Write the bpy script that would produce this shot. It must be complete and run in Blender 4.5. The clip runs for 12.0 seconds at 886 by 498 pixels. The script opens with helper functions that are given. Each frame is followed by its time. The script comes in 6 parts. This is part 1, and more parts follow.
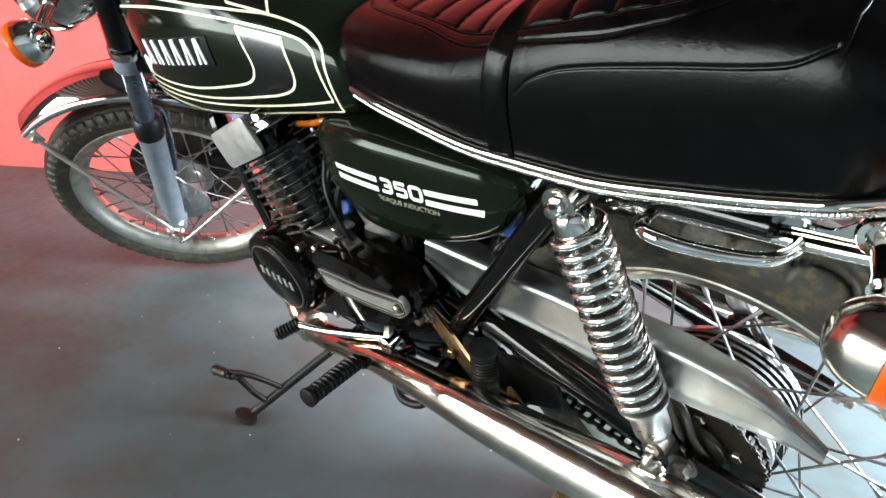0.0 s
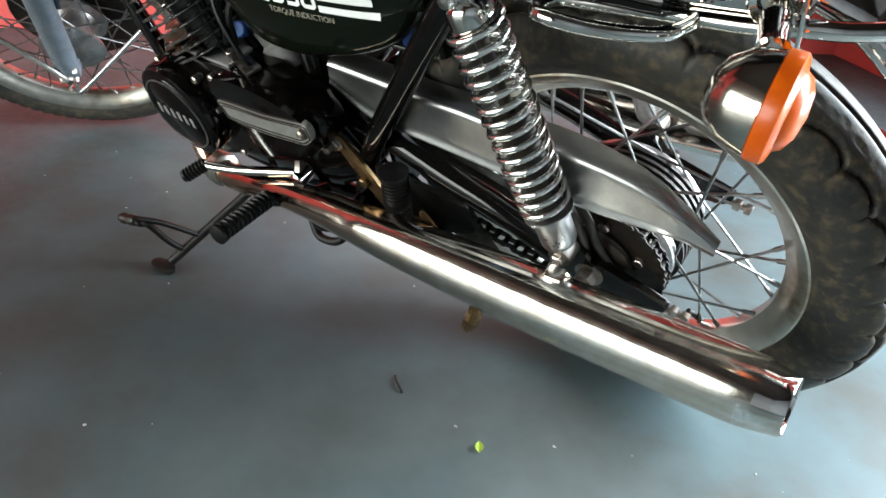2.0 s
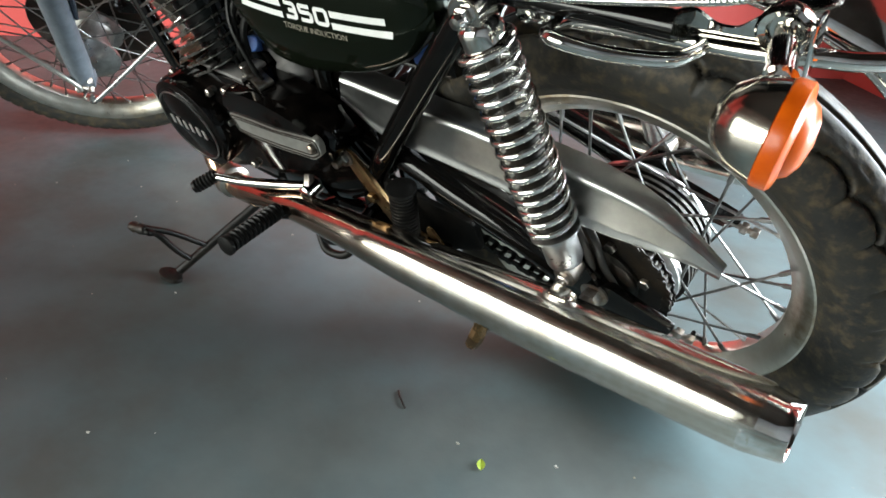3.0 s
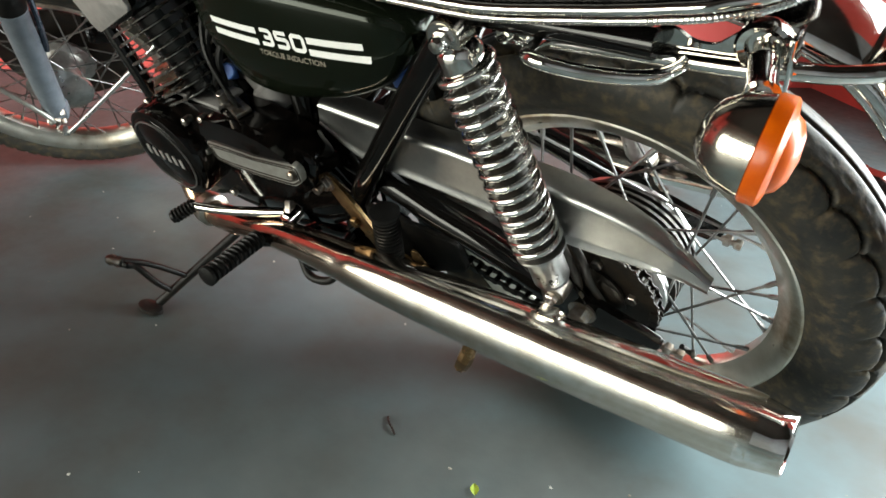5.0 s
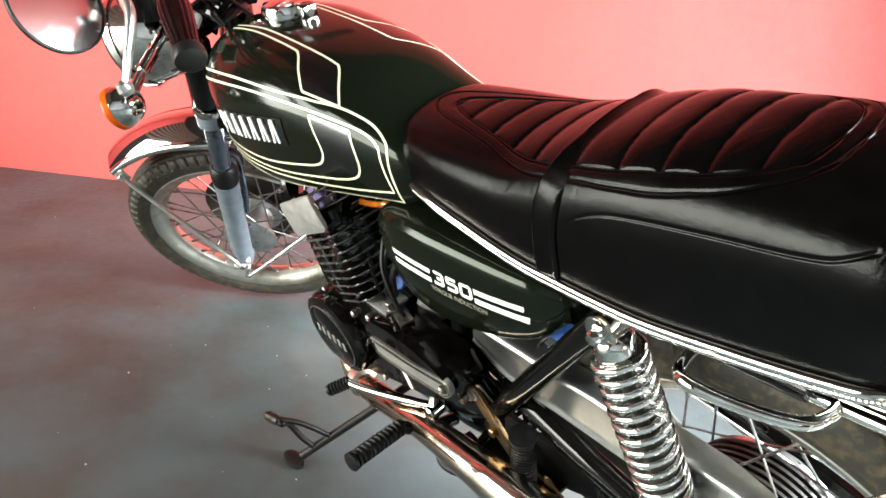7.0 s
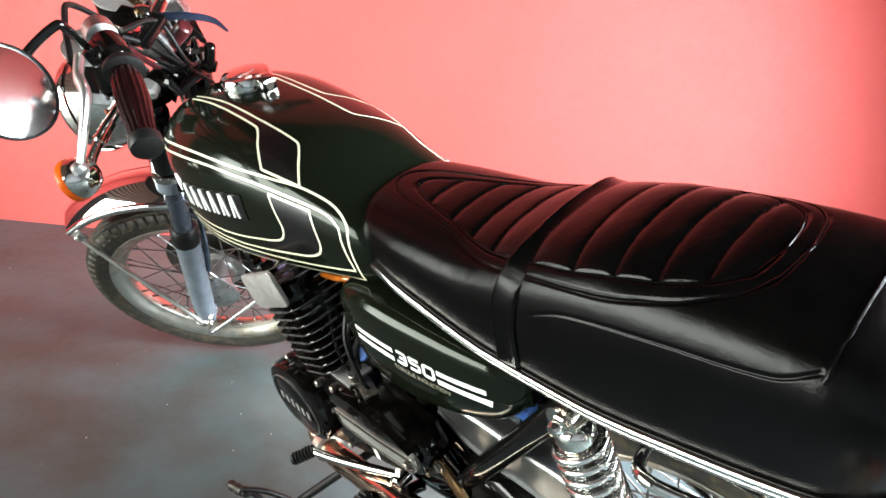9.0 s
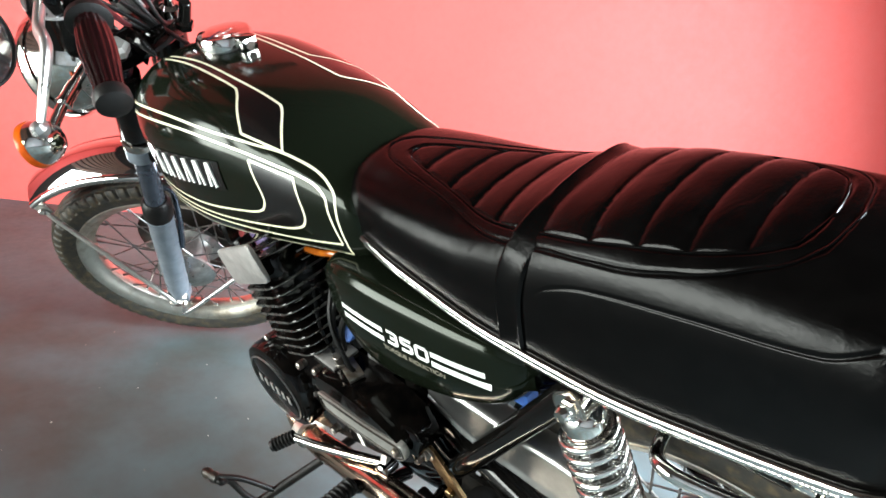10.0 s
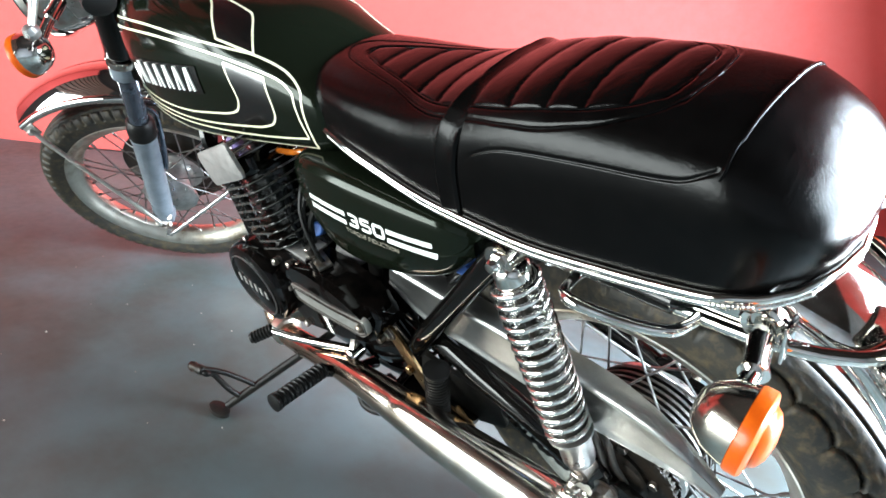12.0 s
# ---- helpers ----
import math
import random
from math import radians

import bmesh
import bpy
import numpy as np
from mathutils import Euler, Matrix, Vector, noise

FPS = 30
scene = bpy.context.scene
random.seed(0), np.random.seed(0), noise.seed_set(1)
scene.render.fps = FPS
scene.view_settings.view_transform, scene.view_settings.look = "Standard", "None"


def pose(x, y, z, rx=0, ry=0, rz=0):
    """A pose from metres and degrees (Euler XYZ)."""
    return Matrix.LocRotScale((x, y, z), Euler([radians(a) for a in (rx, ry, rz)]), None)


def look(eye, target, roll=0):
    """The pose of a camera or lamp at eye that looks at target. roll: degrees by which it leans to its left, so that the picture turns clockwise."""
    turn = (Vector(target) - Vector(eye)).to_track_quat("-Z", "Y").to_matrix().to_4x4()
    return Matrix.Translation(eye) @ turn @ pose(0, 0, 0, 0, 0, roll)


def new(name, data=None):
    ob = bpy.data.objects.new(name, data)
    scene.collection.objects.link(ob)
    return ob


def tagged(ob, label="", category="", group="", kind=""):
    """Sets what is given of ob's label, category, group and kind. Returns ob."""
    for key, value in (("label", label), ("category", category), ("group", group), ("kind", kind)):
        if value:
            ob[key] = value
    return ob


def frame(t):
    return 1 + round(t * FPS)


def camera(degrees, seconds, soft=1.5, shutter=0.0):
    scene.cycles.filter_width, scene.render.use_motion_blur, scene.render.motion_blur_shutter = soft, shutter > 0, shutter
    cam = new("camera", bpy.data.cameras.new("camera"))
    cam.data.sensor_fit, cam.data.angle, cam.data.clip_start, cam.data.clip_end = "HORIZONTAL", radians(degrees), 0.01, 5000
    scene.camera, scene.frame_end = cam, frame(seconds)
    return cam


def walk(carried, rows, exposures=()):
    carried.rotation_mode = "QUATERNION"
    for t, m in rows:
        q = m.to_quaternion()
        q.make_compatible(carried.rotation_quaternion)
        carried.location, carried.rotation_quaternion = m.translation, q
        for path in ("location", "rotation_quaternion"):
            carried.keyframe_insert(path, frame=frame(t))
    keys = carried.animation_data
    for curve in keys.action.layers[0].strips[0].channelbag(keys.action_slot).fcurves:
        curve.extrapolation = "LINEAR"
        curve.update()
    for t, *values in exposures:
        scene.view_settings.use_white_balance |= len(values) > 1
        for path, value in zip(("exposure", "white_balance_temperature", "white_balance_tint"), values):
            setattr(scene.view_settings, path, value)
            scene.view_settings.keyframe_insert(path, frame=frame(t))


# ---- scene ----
cam = camera(66.36, 12.0, soft=1.6)
PATH = [
    (0.0, (0.2235, -0.7835, 0.7688), (-0.3970, -0.0869, 0.4085), 3.80),
    (0.5, (0.2410, -0.7783, 0.7517), (-0.3430, -0.0705, 0.3543), 3.76),
    (1.0, (0.2519, -0.7753, 0.7286), (-0.2901, -0.0635, 0.2820), 4.39),
    (1.5, (0.2624, -0.7706, 0.7141), (-0.2468, -0.0659, 0.2200), 4.03),
    (2.0, (0.2629, -0.7606, 0.7053), (-0.2309, -0.0650, 0.1834), 4.38),
    (2.5, (0.2628, -0.7579, 0.7046), (-0.2304, -0.0654, 0.1780), 4.68),
    (3.0, (0.2639, -0.7624, 0.7094), (-0.2451, -0.0648, 0.2052), 5.35),
    (3.2, (0.2650, -0.7605, 0.7112), (-0.2298, -0.0482, 0.2135), 5.48),
    (4.8, (0.2687, -0.7525, 0.7029), (-0.1872, -0.0237, 0.1921), 1.97),
    (5.0, (0.2539, -0.7582, 0.7102), (-0.2421, -0.0340, 0.2311), 4.12),
    (5.5, (0.2320, -0.7654, 0.7370), (-0.3400, -0.0718, 0.2990), 5.21),
    (6.0, (0.2236, -0.7708, 0.7858), (-0.4095, -0.1069, 0.3877), 6.05),
    (6.5, (0.2165, -0.7700, 0.8288), (-0.4497, -0.1336, 0.4401), 5.39),
    (7.0, (0.2205, -0.7736, 0.8744), (-0.4665, -0.1390, 0.5204), 5.83),
    (7.5, (0.2137, -0.7694, 0.9109), (-0.4676, -0.1153, 0.5823), 6.04),
    (7.7, (0.2155, -0.7737, 0.9246), (-0.4622, -0.1105, 0.6070), 6.40),
    (9.3, (0.2009, -0.7528, 0.9382), (-0.4649, -0.0763, 0.6235), 5.64),
    (9.5, (0.1877, -0.7481, 0.9280), (-0.4742, -0.0681, 0.6123), 6.32),
    (10.0, (0.1592, -0.7359, 0.9027), (-0.4785, -0.0403, 0.5718), 6.99),
    (10.5, (0.1499, -0.7324, 0.8811), (-0.4725, -0.0347, 0.5263), 7.19),
    (11.0, (0.1638, -0.7329, 0.8461), (-0.4418, -0.0357, 0.4625), 9.35),
    (11.5, (0.2249, -0.7509, 0.8494), (-0.3862, -0.0645, 0.4551), 8.65),
    (12.0, (0.2804, -0.7912, 0.8619), (-0.3248, -0.0942, 0.4771), 7.56),
]
walk(cam, [(t, look(eye, target, roll)) for t, eye, target, roll in PATH], exposures=[
    (0.0, -0.42, 6450, 10), (0.5, -0.55, 6450, 10), (1.0, -0.9, 6500, 10), (1.5, -1.12, 6500, 10), (2.5, -1.15, 6700, 10), (4.8, -1.25, 7100, 10), (5.5, -1.08, 7500, 10),
    (6.0, -0.66, 7500, 10), (7.0, -0.2, 7000, 10), (9.5, -0.32, 6700, 10), (11.0, -0.24, 6400, 10), (12.0, -0.27, 6300, 10)])

from mathutils.bvhtree import BVHTree

# ---------------------------------------------------------------- light
# The room is laid out along the red wall: u runs along it, v towards it.
ROOM = Matrix.Rotation(radians(45), 4, "Z")
V_WALL, V_BACK, U_LEFT, U_RIGHT, HIGH = 1.973, -4.2, -3.4, 1.75, 3.5

world = bpy.data.worlds.new("sky")
scene.world = world
world.use_nodes = True
wn = world.node_tree.nodes
sky = wn.new("ShaderNodeTexSky")
sky.sky_type, sky.sun_disc = "NISHITA", False
sky.sun_elevation, sky.sun_rotation = radians(50), radians(200)
wn["Background"].inputs["Strength"].default_value = 0.12
world.node_tree.links.new(sky.outputs["Color"], wn["Background"].inputs["Color"])

sun = new("sun", bpy.data.lights.new("sun", "SUN"))
sun.data.energy, sun.data.angle, sun.data.color = 2.5, radians(0.5), (1, 0.95, 0.88)
sun.matrix_world = look((-1, -3, 5), (0, 0, 0))


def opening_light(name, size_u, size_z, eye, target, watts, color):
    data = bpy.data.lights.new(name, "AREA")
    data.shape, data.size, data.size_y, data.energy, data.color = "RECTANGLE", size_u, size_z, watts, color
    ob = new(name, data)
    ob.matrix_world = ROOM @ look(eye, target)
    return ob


opening_light("garage_door_daylight", 3.2, 1.5, (U_LEFT - 0.05, -1.38, 0.78), (0, -1.15, 0.78), 450, (0.93, 1.0, 0.96))
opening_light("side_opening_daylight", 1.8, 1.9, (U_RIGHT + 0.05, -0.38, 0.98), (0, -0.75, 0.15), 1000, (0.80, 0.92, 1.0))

# ---------------------------------------------------------------- materials


def material(name, color, rough=0.5, metal=0.0, noise_scale=0.0, noise_amount=0.0, second=None, bump=0.0, bump_scale=200.0,
             coat=0.0, rough_var=0.0, coarse=None, coarse_scale=8.0, coarse_lo=0.5, coarse_hi=0.7, specular=0.5, detail=6.0, wrinkle=0.0):
    """A surface with two scales of colour change, uneven gloss and fine relief, in object space metres."""
    m = bpy.data.materials.new(name)
    m.use_nodes = True
    nodes, links = m.node_tree.nodes, m.node_tree.links
    b = nodes["Principled BSDF"]
    b.inputs["Base Color"].default_value = (*color, 1)
    b.inputs["Roughness"].default_value = rough
    b.inputs["Metallic"].default_value = metal
    b.inputs["Coat Weight"].default_value = coat
    b.inputs["Coat Roughness"].default_value = 0.06
    b.inputs["Specular IOR Level"].default_value = specular
    co = nodes.new("ShaderNodeTexCoord")

    def noise_node(scale, det=detail):
        n = nodes.new("ShaderNodeTexNoise")
        n.inputs["Scale"].default_value, n.inputs["Detail"].default_value = scale, det
        n.inputs["Roughness"].default_value = 0.6
        links.new(co.outputs["Object"], n.inputs["Vector"])
        return n

    def ramp(src, lo, hi):
        r = nodes.new("ShaderNodeMapRange")
        r.interpolation_type = "SMOOTHSTEP"
        r.inputs["From Min"].default_value, r.inputs["From Max"].default_value = lo, hi
        links.new(src, r.inputs["Value"])
        return r

    last = None
    if second is not None:
        r = ramp(noise_node(noise_scale).outputs["Fac"], 0.5 - noise_amount / 2, 0.5 + noise_amount / 2)
        mix = nodes.new("ShaderNodeMix")
        mix.data_type = "RGBA"
        mix.inputs["A"].default_value, mix.inputs["B"].default_value = (*color, 1), (*second, 1)
        links.new(r.outputs["Result"], mix.inputs["Factor"])
        last = mix.outputs["Result"]
    if coarse is not None:
        r = ramp(noise_node(coarse_scale).outputs["Fac"], coarse_lo, coarse_hi)
        mix = nodes.new("ShaderNodeMix")
        mix.data_type = "RGBA"
        mix.inputs["A"].default_value, mix.inputs["B"].default_value = (*color, 1), (*coarse, 1)
        links.new(r.outputs["Result"], mix.inputs["Factor"])
        if last is not None:
            links.new(last, mix.inputs["A"])
        last = mix.outputs["Result"]
    if last is not None:
        links.new(last, b.inputs["Base Color"])
    if rough_var:
        r = nodes.new("ShaderNodeMapRange")
        r.inputs["From Min"].default_value, r.inputs["From Max"].default_value = 0.3, 0.7
        r.inputs["To Min"].default_value, r.inputs["To Max"].default_value = max(0.02, rough - rough_var), rough + rough_var
        links.new(noise_node(35.0).outputs["Fac"], r.inputs["Value"])
        links.new(r.outputs["Result"], b.inputs["Roughness"])
    if wrinkle:
        w = nodes.new("ShaderNodeTexNoise")
        w.inputs["Scale"].default_value, w.inputs["Detail"].default_value, w.inputs["Distortion"].default_value = 42.0, 3.0, 2.2
        st = nodes.new("ShaderNodeMapping")
        st.inputs["Scale"].default_value = (1.0, 0.45, 0.45)
        links.new(co.outputs["Object"], st.inputs["Vector"])
        links.new(st.outputs["Vector"], w.inputs["Vector"])
    if bump:
        n = nodes.new("ShaderNodeBump")
        n.inputs["Strength"].default_value, n.inputs["Distance"].default_value = bump, 0.002
        links.new(noise_node(bump_scale).outputs["Fac"], n.inputs["Height"])
        if wrinkle:
            n2 = nodes.new("ShaderNodeBump")
            n2.inputs["Strength"].default_value, n2.inputs["Distance"].default_value = wrinkle, 0.004
            links.new(w.outputs["Fac"], n2.inputs["Height"])
            links.new(n.outputs["Normal"], n2.inputs["Normal"])
            n = n2
        links.new(n.outputs["Normal"], b.inputs["Normal"])
    return m


M_wall = material("coral_wall_paint", (0.55, 0.070, 0.060), 0.6, second=(0.51, 0.064, 0.054), noise_scale=3.0, noise_amount=0.5, bump=0.15, bump_scale=60, rough_var=0.08)
# Blue tint on two unseen walls, so that chrome reflects a daylight colour.
M_plaster = material("daylight_tinted_plaster", (0.20, 0.22, 0.24), 0.7, second=(0.16, 0.177, 0.193), noise_scale=2.5, noise_amount=0.5, bump=0.15, bump_scale=70)
# Near black, so that the unseen ceiling stays dim in reflections.
M_dark = material("gap_shade_and_dark_ceiling", (0.014, 0.009, 0.006), 0.85, second=(0.008, 0.005, 0.004), noise_scale=2.5, noise_amount=0.5)
M_timber = material("brown_boards", (0.095, 0.050, 0.033), 0.6, second=(0.06, 0.030, 0.020), noise_scale=6, noise_amount=0.5, bump=0.15, bump_scale=80)
M_floor = material("sealed_concrete", (0.077, 0.110, 0.118), 0.42, second=(0.062, 0.065, 0.060), noise_scale=2.8, noise_amount=0.32, coarse=(0.118, 0.136, 0.135),
                   coarse_scale=1.1, coarse_lo=0.45, coarse_hi=0.72, bump=0.1, bump_scale=90, rough_var=0.07, specular=0.2)
M_paint = material("dark_green_metallic_paint", (0.0052, 0.0074, 0.0044), 0.12, 0.4, second=(0.0080, 0.0112, 0.0064), noise_scale=900, noise_amount=0.6, coat=0.12, specular=0.16)
M_black = material("gloss_black_paint", (0.0016, 0.0016, 0.0016), 0.09, second=(0.004, 0.0035, 0.003), noise_scale=60, noise_amount=0.5, rough_var=0.05, specular=0.3)
M_engine = material("black_engine_enamel", (0.0012, 0.0011, 0.0011), 0.07, second=(0.004, 0.003, 0.0026), noise_scale=50, noise_amount=0.25, rough_var=0.03, bump=0.02, bump_scale=120, specular=0.3)
M_vinyl = material("black_vinyl", (0.001, 0.0009, 0.0009), 0.19, bump=0.14, bump_scale=420, rough_var=0.04, second=(0.002, 0.0018, 0.0018), noise_scale=40, noise_amount=0.5, specular=0.11, wrinkle=0.10)
M_spring = material("spring_chrome", (0.80, 0.79, 0.77), 0.2, 1.0, rough_var=0.05, second=(0.66, 0.64, 0.60), noise_scale=30, noise_amount=0.4)
M_guard = material("smooth_guard_steel", (0.42, 0.42, 0.41), 0.34, 1.0, second=(0.34, 0.34, 0.33), noise_scale=60, noise_amount=0.6)
M_fin_edge = material("fin_edge_highlight", (0.30, 0.29, 0.27), 0.28, 0.85, second=(0.10, 0.09, 0.08), noise_scale=60, noise_amount=0.4, rough_var=0.08)
M_chrome = material("chrome_plate", (0.78, 0.77, 0.75), 0.08, 1.0, rough_var=0.04, second=(0.62, 0.58, 0.52), noise_scale=55, noise_amount=0.35)
M_mirrorchrome = material("mirror_chrome", (0.86, 0.85, 0.84), 0.025, 1.0, second=(0.80, 0.79, 0.78), noise_scale=20, noise_amount=0.5)
M_bowl = material("clouded_bowl_chrome", (0.62, 0.58, 0.52), 0.15, 1.0, rough_var=0.06, second=(0.48, 0.43, 0.36), noise_scale=28, noise_amount=0.4)
M_old = material("tarnished_chrome", (0.66, 0.63, 0.58), 0.16, 1.0, rough_var=0.08, second=(0.5, 0.42, 0.33), noise_scale=40, noise_amount=0.3, coarse=(0.28, 0.17, 0.10), coarse_scale=22, coarse_lo=0.62, coarse_hi=0.8)
M_alloy = material("dull_aluminium", (0.55, 0.55, 0.54), 0.34, 1.0, rough_var=0.1, second=(0.38, 0.37, 0.36), noise_scale=60, noise_amount=0.4, bump=0.08, bump_scale=300)
M_fork = material("grey_painted_alloy", (0.20, 0.235, 0.27), 0.36, 0.3, rough_var=0.1, second=(0.14, 0.165, 0.195), noise_scale=50, noise_amount=0.5, bump=0.05)
M_tube = material("worn_blue_grey_tube", (0.10, 0.12, 0.15), 0.25, 0.7, rough_var=0.08, second=(0.06, 0.07, 0.09), noise_scale=40, noise_amount=0.4)
M_lever = material("polished_alloy_lever", (0.62, 0.62, 0.61), 0.28, 0.95, rough_var=0.05, second=(0.52, 0.52, 0.51), noise_scale=40, noise_amount=0.4)
M_plate = material("brushed_fin_plate", (0.36, 0.34, 0.33), 0.5, 0.6, rough_var=0.1, second=(0.28, 0.27, 0.26), noise_scale=80, noise_amount=0.6, bump=0.1, bump_scale=400)
M_rubber = material("black_rubber", (0.003, 0.003, 0.003), 0.42, second=(0.006, 0.0055, 0.005), noise_scale=50, noise_amount=0.5, bump=0.12, bump_scale=250, specular=0.22)
M_tyre = material("dusty_tyre_rubber", (0.014, 0.0143, 0.0145), 0.5, second=(0.028, 0.025, 0.019), noise_scale=30, noise_amount=0.5, coarse=(0.062, 0.047, 0.028), coarse_scale=75, coarse_lo=0.44, coarse_hi=0.72, bump=0.2, bump_scale=200, specular=0.2)
M_rim = material("dusty_steel_rim", (0.74, 0.71, 0.64), 0.32, 1.0, rough_var=0.05, second=(0.62, 0.58, 0.50), noise_scale=45, noise_amount=0.6, coarse=(0.30, 0.22, 0.14), coarse_scale=14, coarse_lo=0.46, coarse_hi=0.72)
M_heat = material("heat_browned_chrome", (0.54, 0.38, 0.28), 0.24, 1.0, rough_var=0.06, second=(0.50, 0.32, 0.21), noise_scale=26, noise_amount=0.4, coarse=(0.25, 0.13, 0.08), coarse_scale=30, coarse_lo=0.64, coarse_hi=0.8)
M_grip = material("worn_red_black_grip", (0.006, 0.0012, 0.0014), 0.26, second=(0.010, 0.002, 0.002), noise_scale=60, noise_amount=0.5, bump=0.08, bump_scale=250, specular=0.25)
M_zinc = material("yellow_zinc_plate", (0.19, 0.12, 0.055), 0.3, 0.85, rough_var=0.12, second=(0.12, 0.07, 0.032), noise_scale=45, noise_amount=0.4, coarse=(0.12, 0.07, 0.04), coarse_scale=30, coarse_lo=0.6, coarse_hi=0.75)
M_steel = material("bare_steel", (0.42, 0.40, 0.38), 0.33, 1.0, rough_var=0.1, second=(0.25, 0.2, 0.16), noise_scale=90, noise_amount=0.4)
M_spoke = material("galvanised_spoke", (0.26, 0.26, 0.26), 0.36, 1.0, second=(0.16, 0.15, 0.14), noise_scale=60, noise_amount=0.4)
M_grime = material("oily_steel", (0.009, 0.008, 0.007), 0.42, 0.4, rough_var=0.12, second=(0.024, 0.017, 0.011), noise_scale=60, noise_amount=0.35, bump=0.2, bump_scale=220)
M_cream = material("cream_pinstripe", (0.80, 0.76, 0.55), 0.35, second=(0.74, 0.70, 0.50), noise_scale=200, noise_amount=0.6, coat=0.5)
M_white_dec = material("white_decal", (0.78, 0.78, 0.76), 0.4, second=(0.7, 0.7, 0.68), noise_scale=120, noise_amount=0.6)
M_gold_dec = material("dull_bronze_decal", (0.30, 0.27, 0.22), 0.4, second=(0.24, 0.21, 0.17), noise_scale=150, noise_amount=0.6)
M_panel = material("black_tank_panel", (0.002, 0.002, 0.002), 0.25, second=(0.003, 0.003, 0.003), noise_scale=100, noise_amount=0.6, coat=0.3)
M_mirror = material("mirror_glass", (0.9, 0.9, 0.9), 0.02, 1.0)
M_haze = material("hazed_mirror_glass", (0.9, 0.88, 0.88), 0.135, 1.0, second=(0.84, 0.82, 0.82), noise_scale=40, noise_amount=0.5)
M_amber = material("amber_lens", (0.56, 0.095, 0.003), 0.3, second=(0.42, 0.06, 0.002), noise_scale=50, noise_amount=0.5, coat=0.1, specular=0.25)
M_amber.node_tree.nodes["Principled BSDF"].inputs["Subsurface Weight"].default_value = 0.15
M_amber.node_tree.nodes["Principled BSDF"].inputs["Subsurface Radius"].default_value = (0.01, 0.004, 0.001)
M_hose = material("amber_fuel_hose", (0.36, 0.10, 0.008), 0.2, coat=0.5, second=(0.22, 0.05, 0.005), noise_scale=80, noise_amount=0.5)
M_blue = material("blue_plastic", (0.05, 0.16, 0.5), 0.45, second=(0.04, 0.1, 0.35), noise_scale=80, noise_amount=0.5)
M_red = material("red_plastic", (0.35, 0.015, 0.015), 0.3, coat=0.4, second=(0.25, 0.01, 0.01), noise_scale=80, noise_amount=0.5)
M_leaf = material("green_leaf", (0.25, 0.38, 0.03), 0.5, second=(0.35, 0.4, 0.05), noise_scale=300, noise_amount=0.5)
M_grit = material("pale_grit", (0.5, 0.48, 0.44), 0.8, second=(0.2, 0.17, 0.13), noise_scale=25, noise_amount=0.2)
M_strip = material("brushed_alloy_strip", (0.40, 0.395, 0.37), 0.36, 0.6, second=(0.30, 0.29, 0.265), noise_scale=70, noise_amount=0.5, rough_var=0.08, bump=0.06, bump_scale=300)
M_matte = material("matt_black_steel", (0.005, 0.005, 0.005), 0.5, second=(0.012, 0.010, 0.008), noise_scale=50, noise_amount=0.35, rough_var=0.1, bump=0.08, specular=0.2)
M_dark_red = material("dark_red_reflection_and_sleeve", (0.06, 0.010, 0.012), 0.28, second=(0.035, 0.006, 0.007), noise_scale=60, noise_amount=0.5)
M_lilac = material("lilac_plastic", (0.16, 0.12, 0.30), 0.4, second=(0.28, 0.22, 0.42), noise_scale=90, noise_amount=0.3)
M_navy = material("navy_ribbon", (0.006, 0.009, 0.02), 0.35, second=(0.008, 0.012, 0.028), noise_scale=60, noise_amount=0.5)

M_silencer = material("aged_silencer_chrome", (0.76, 0.73, 0.68), 0.14, 1.0, rough_var=0.05, second=(0.60, 0.54, 0.46), noise_scale=30, noise_amount=0.4)


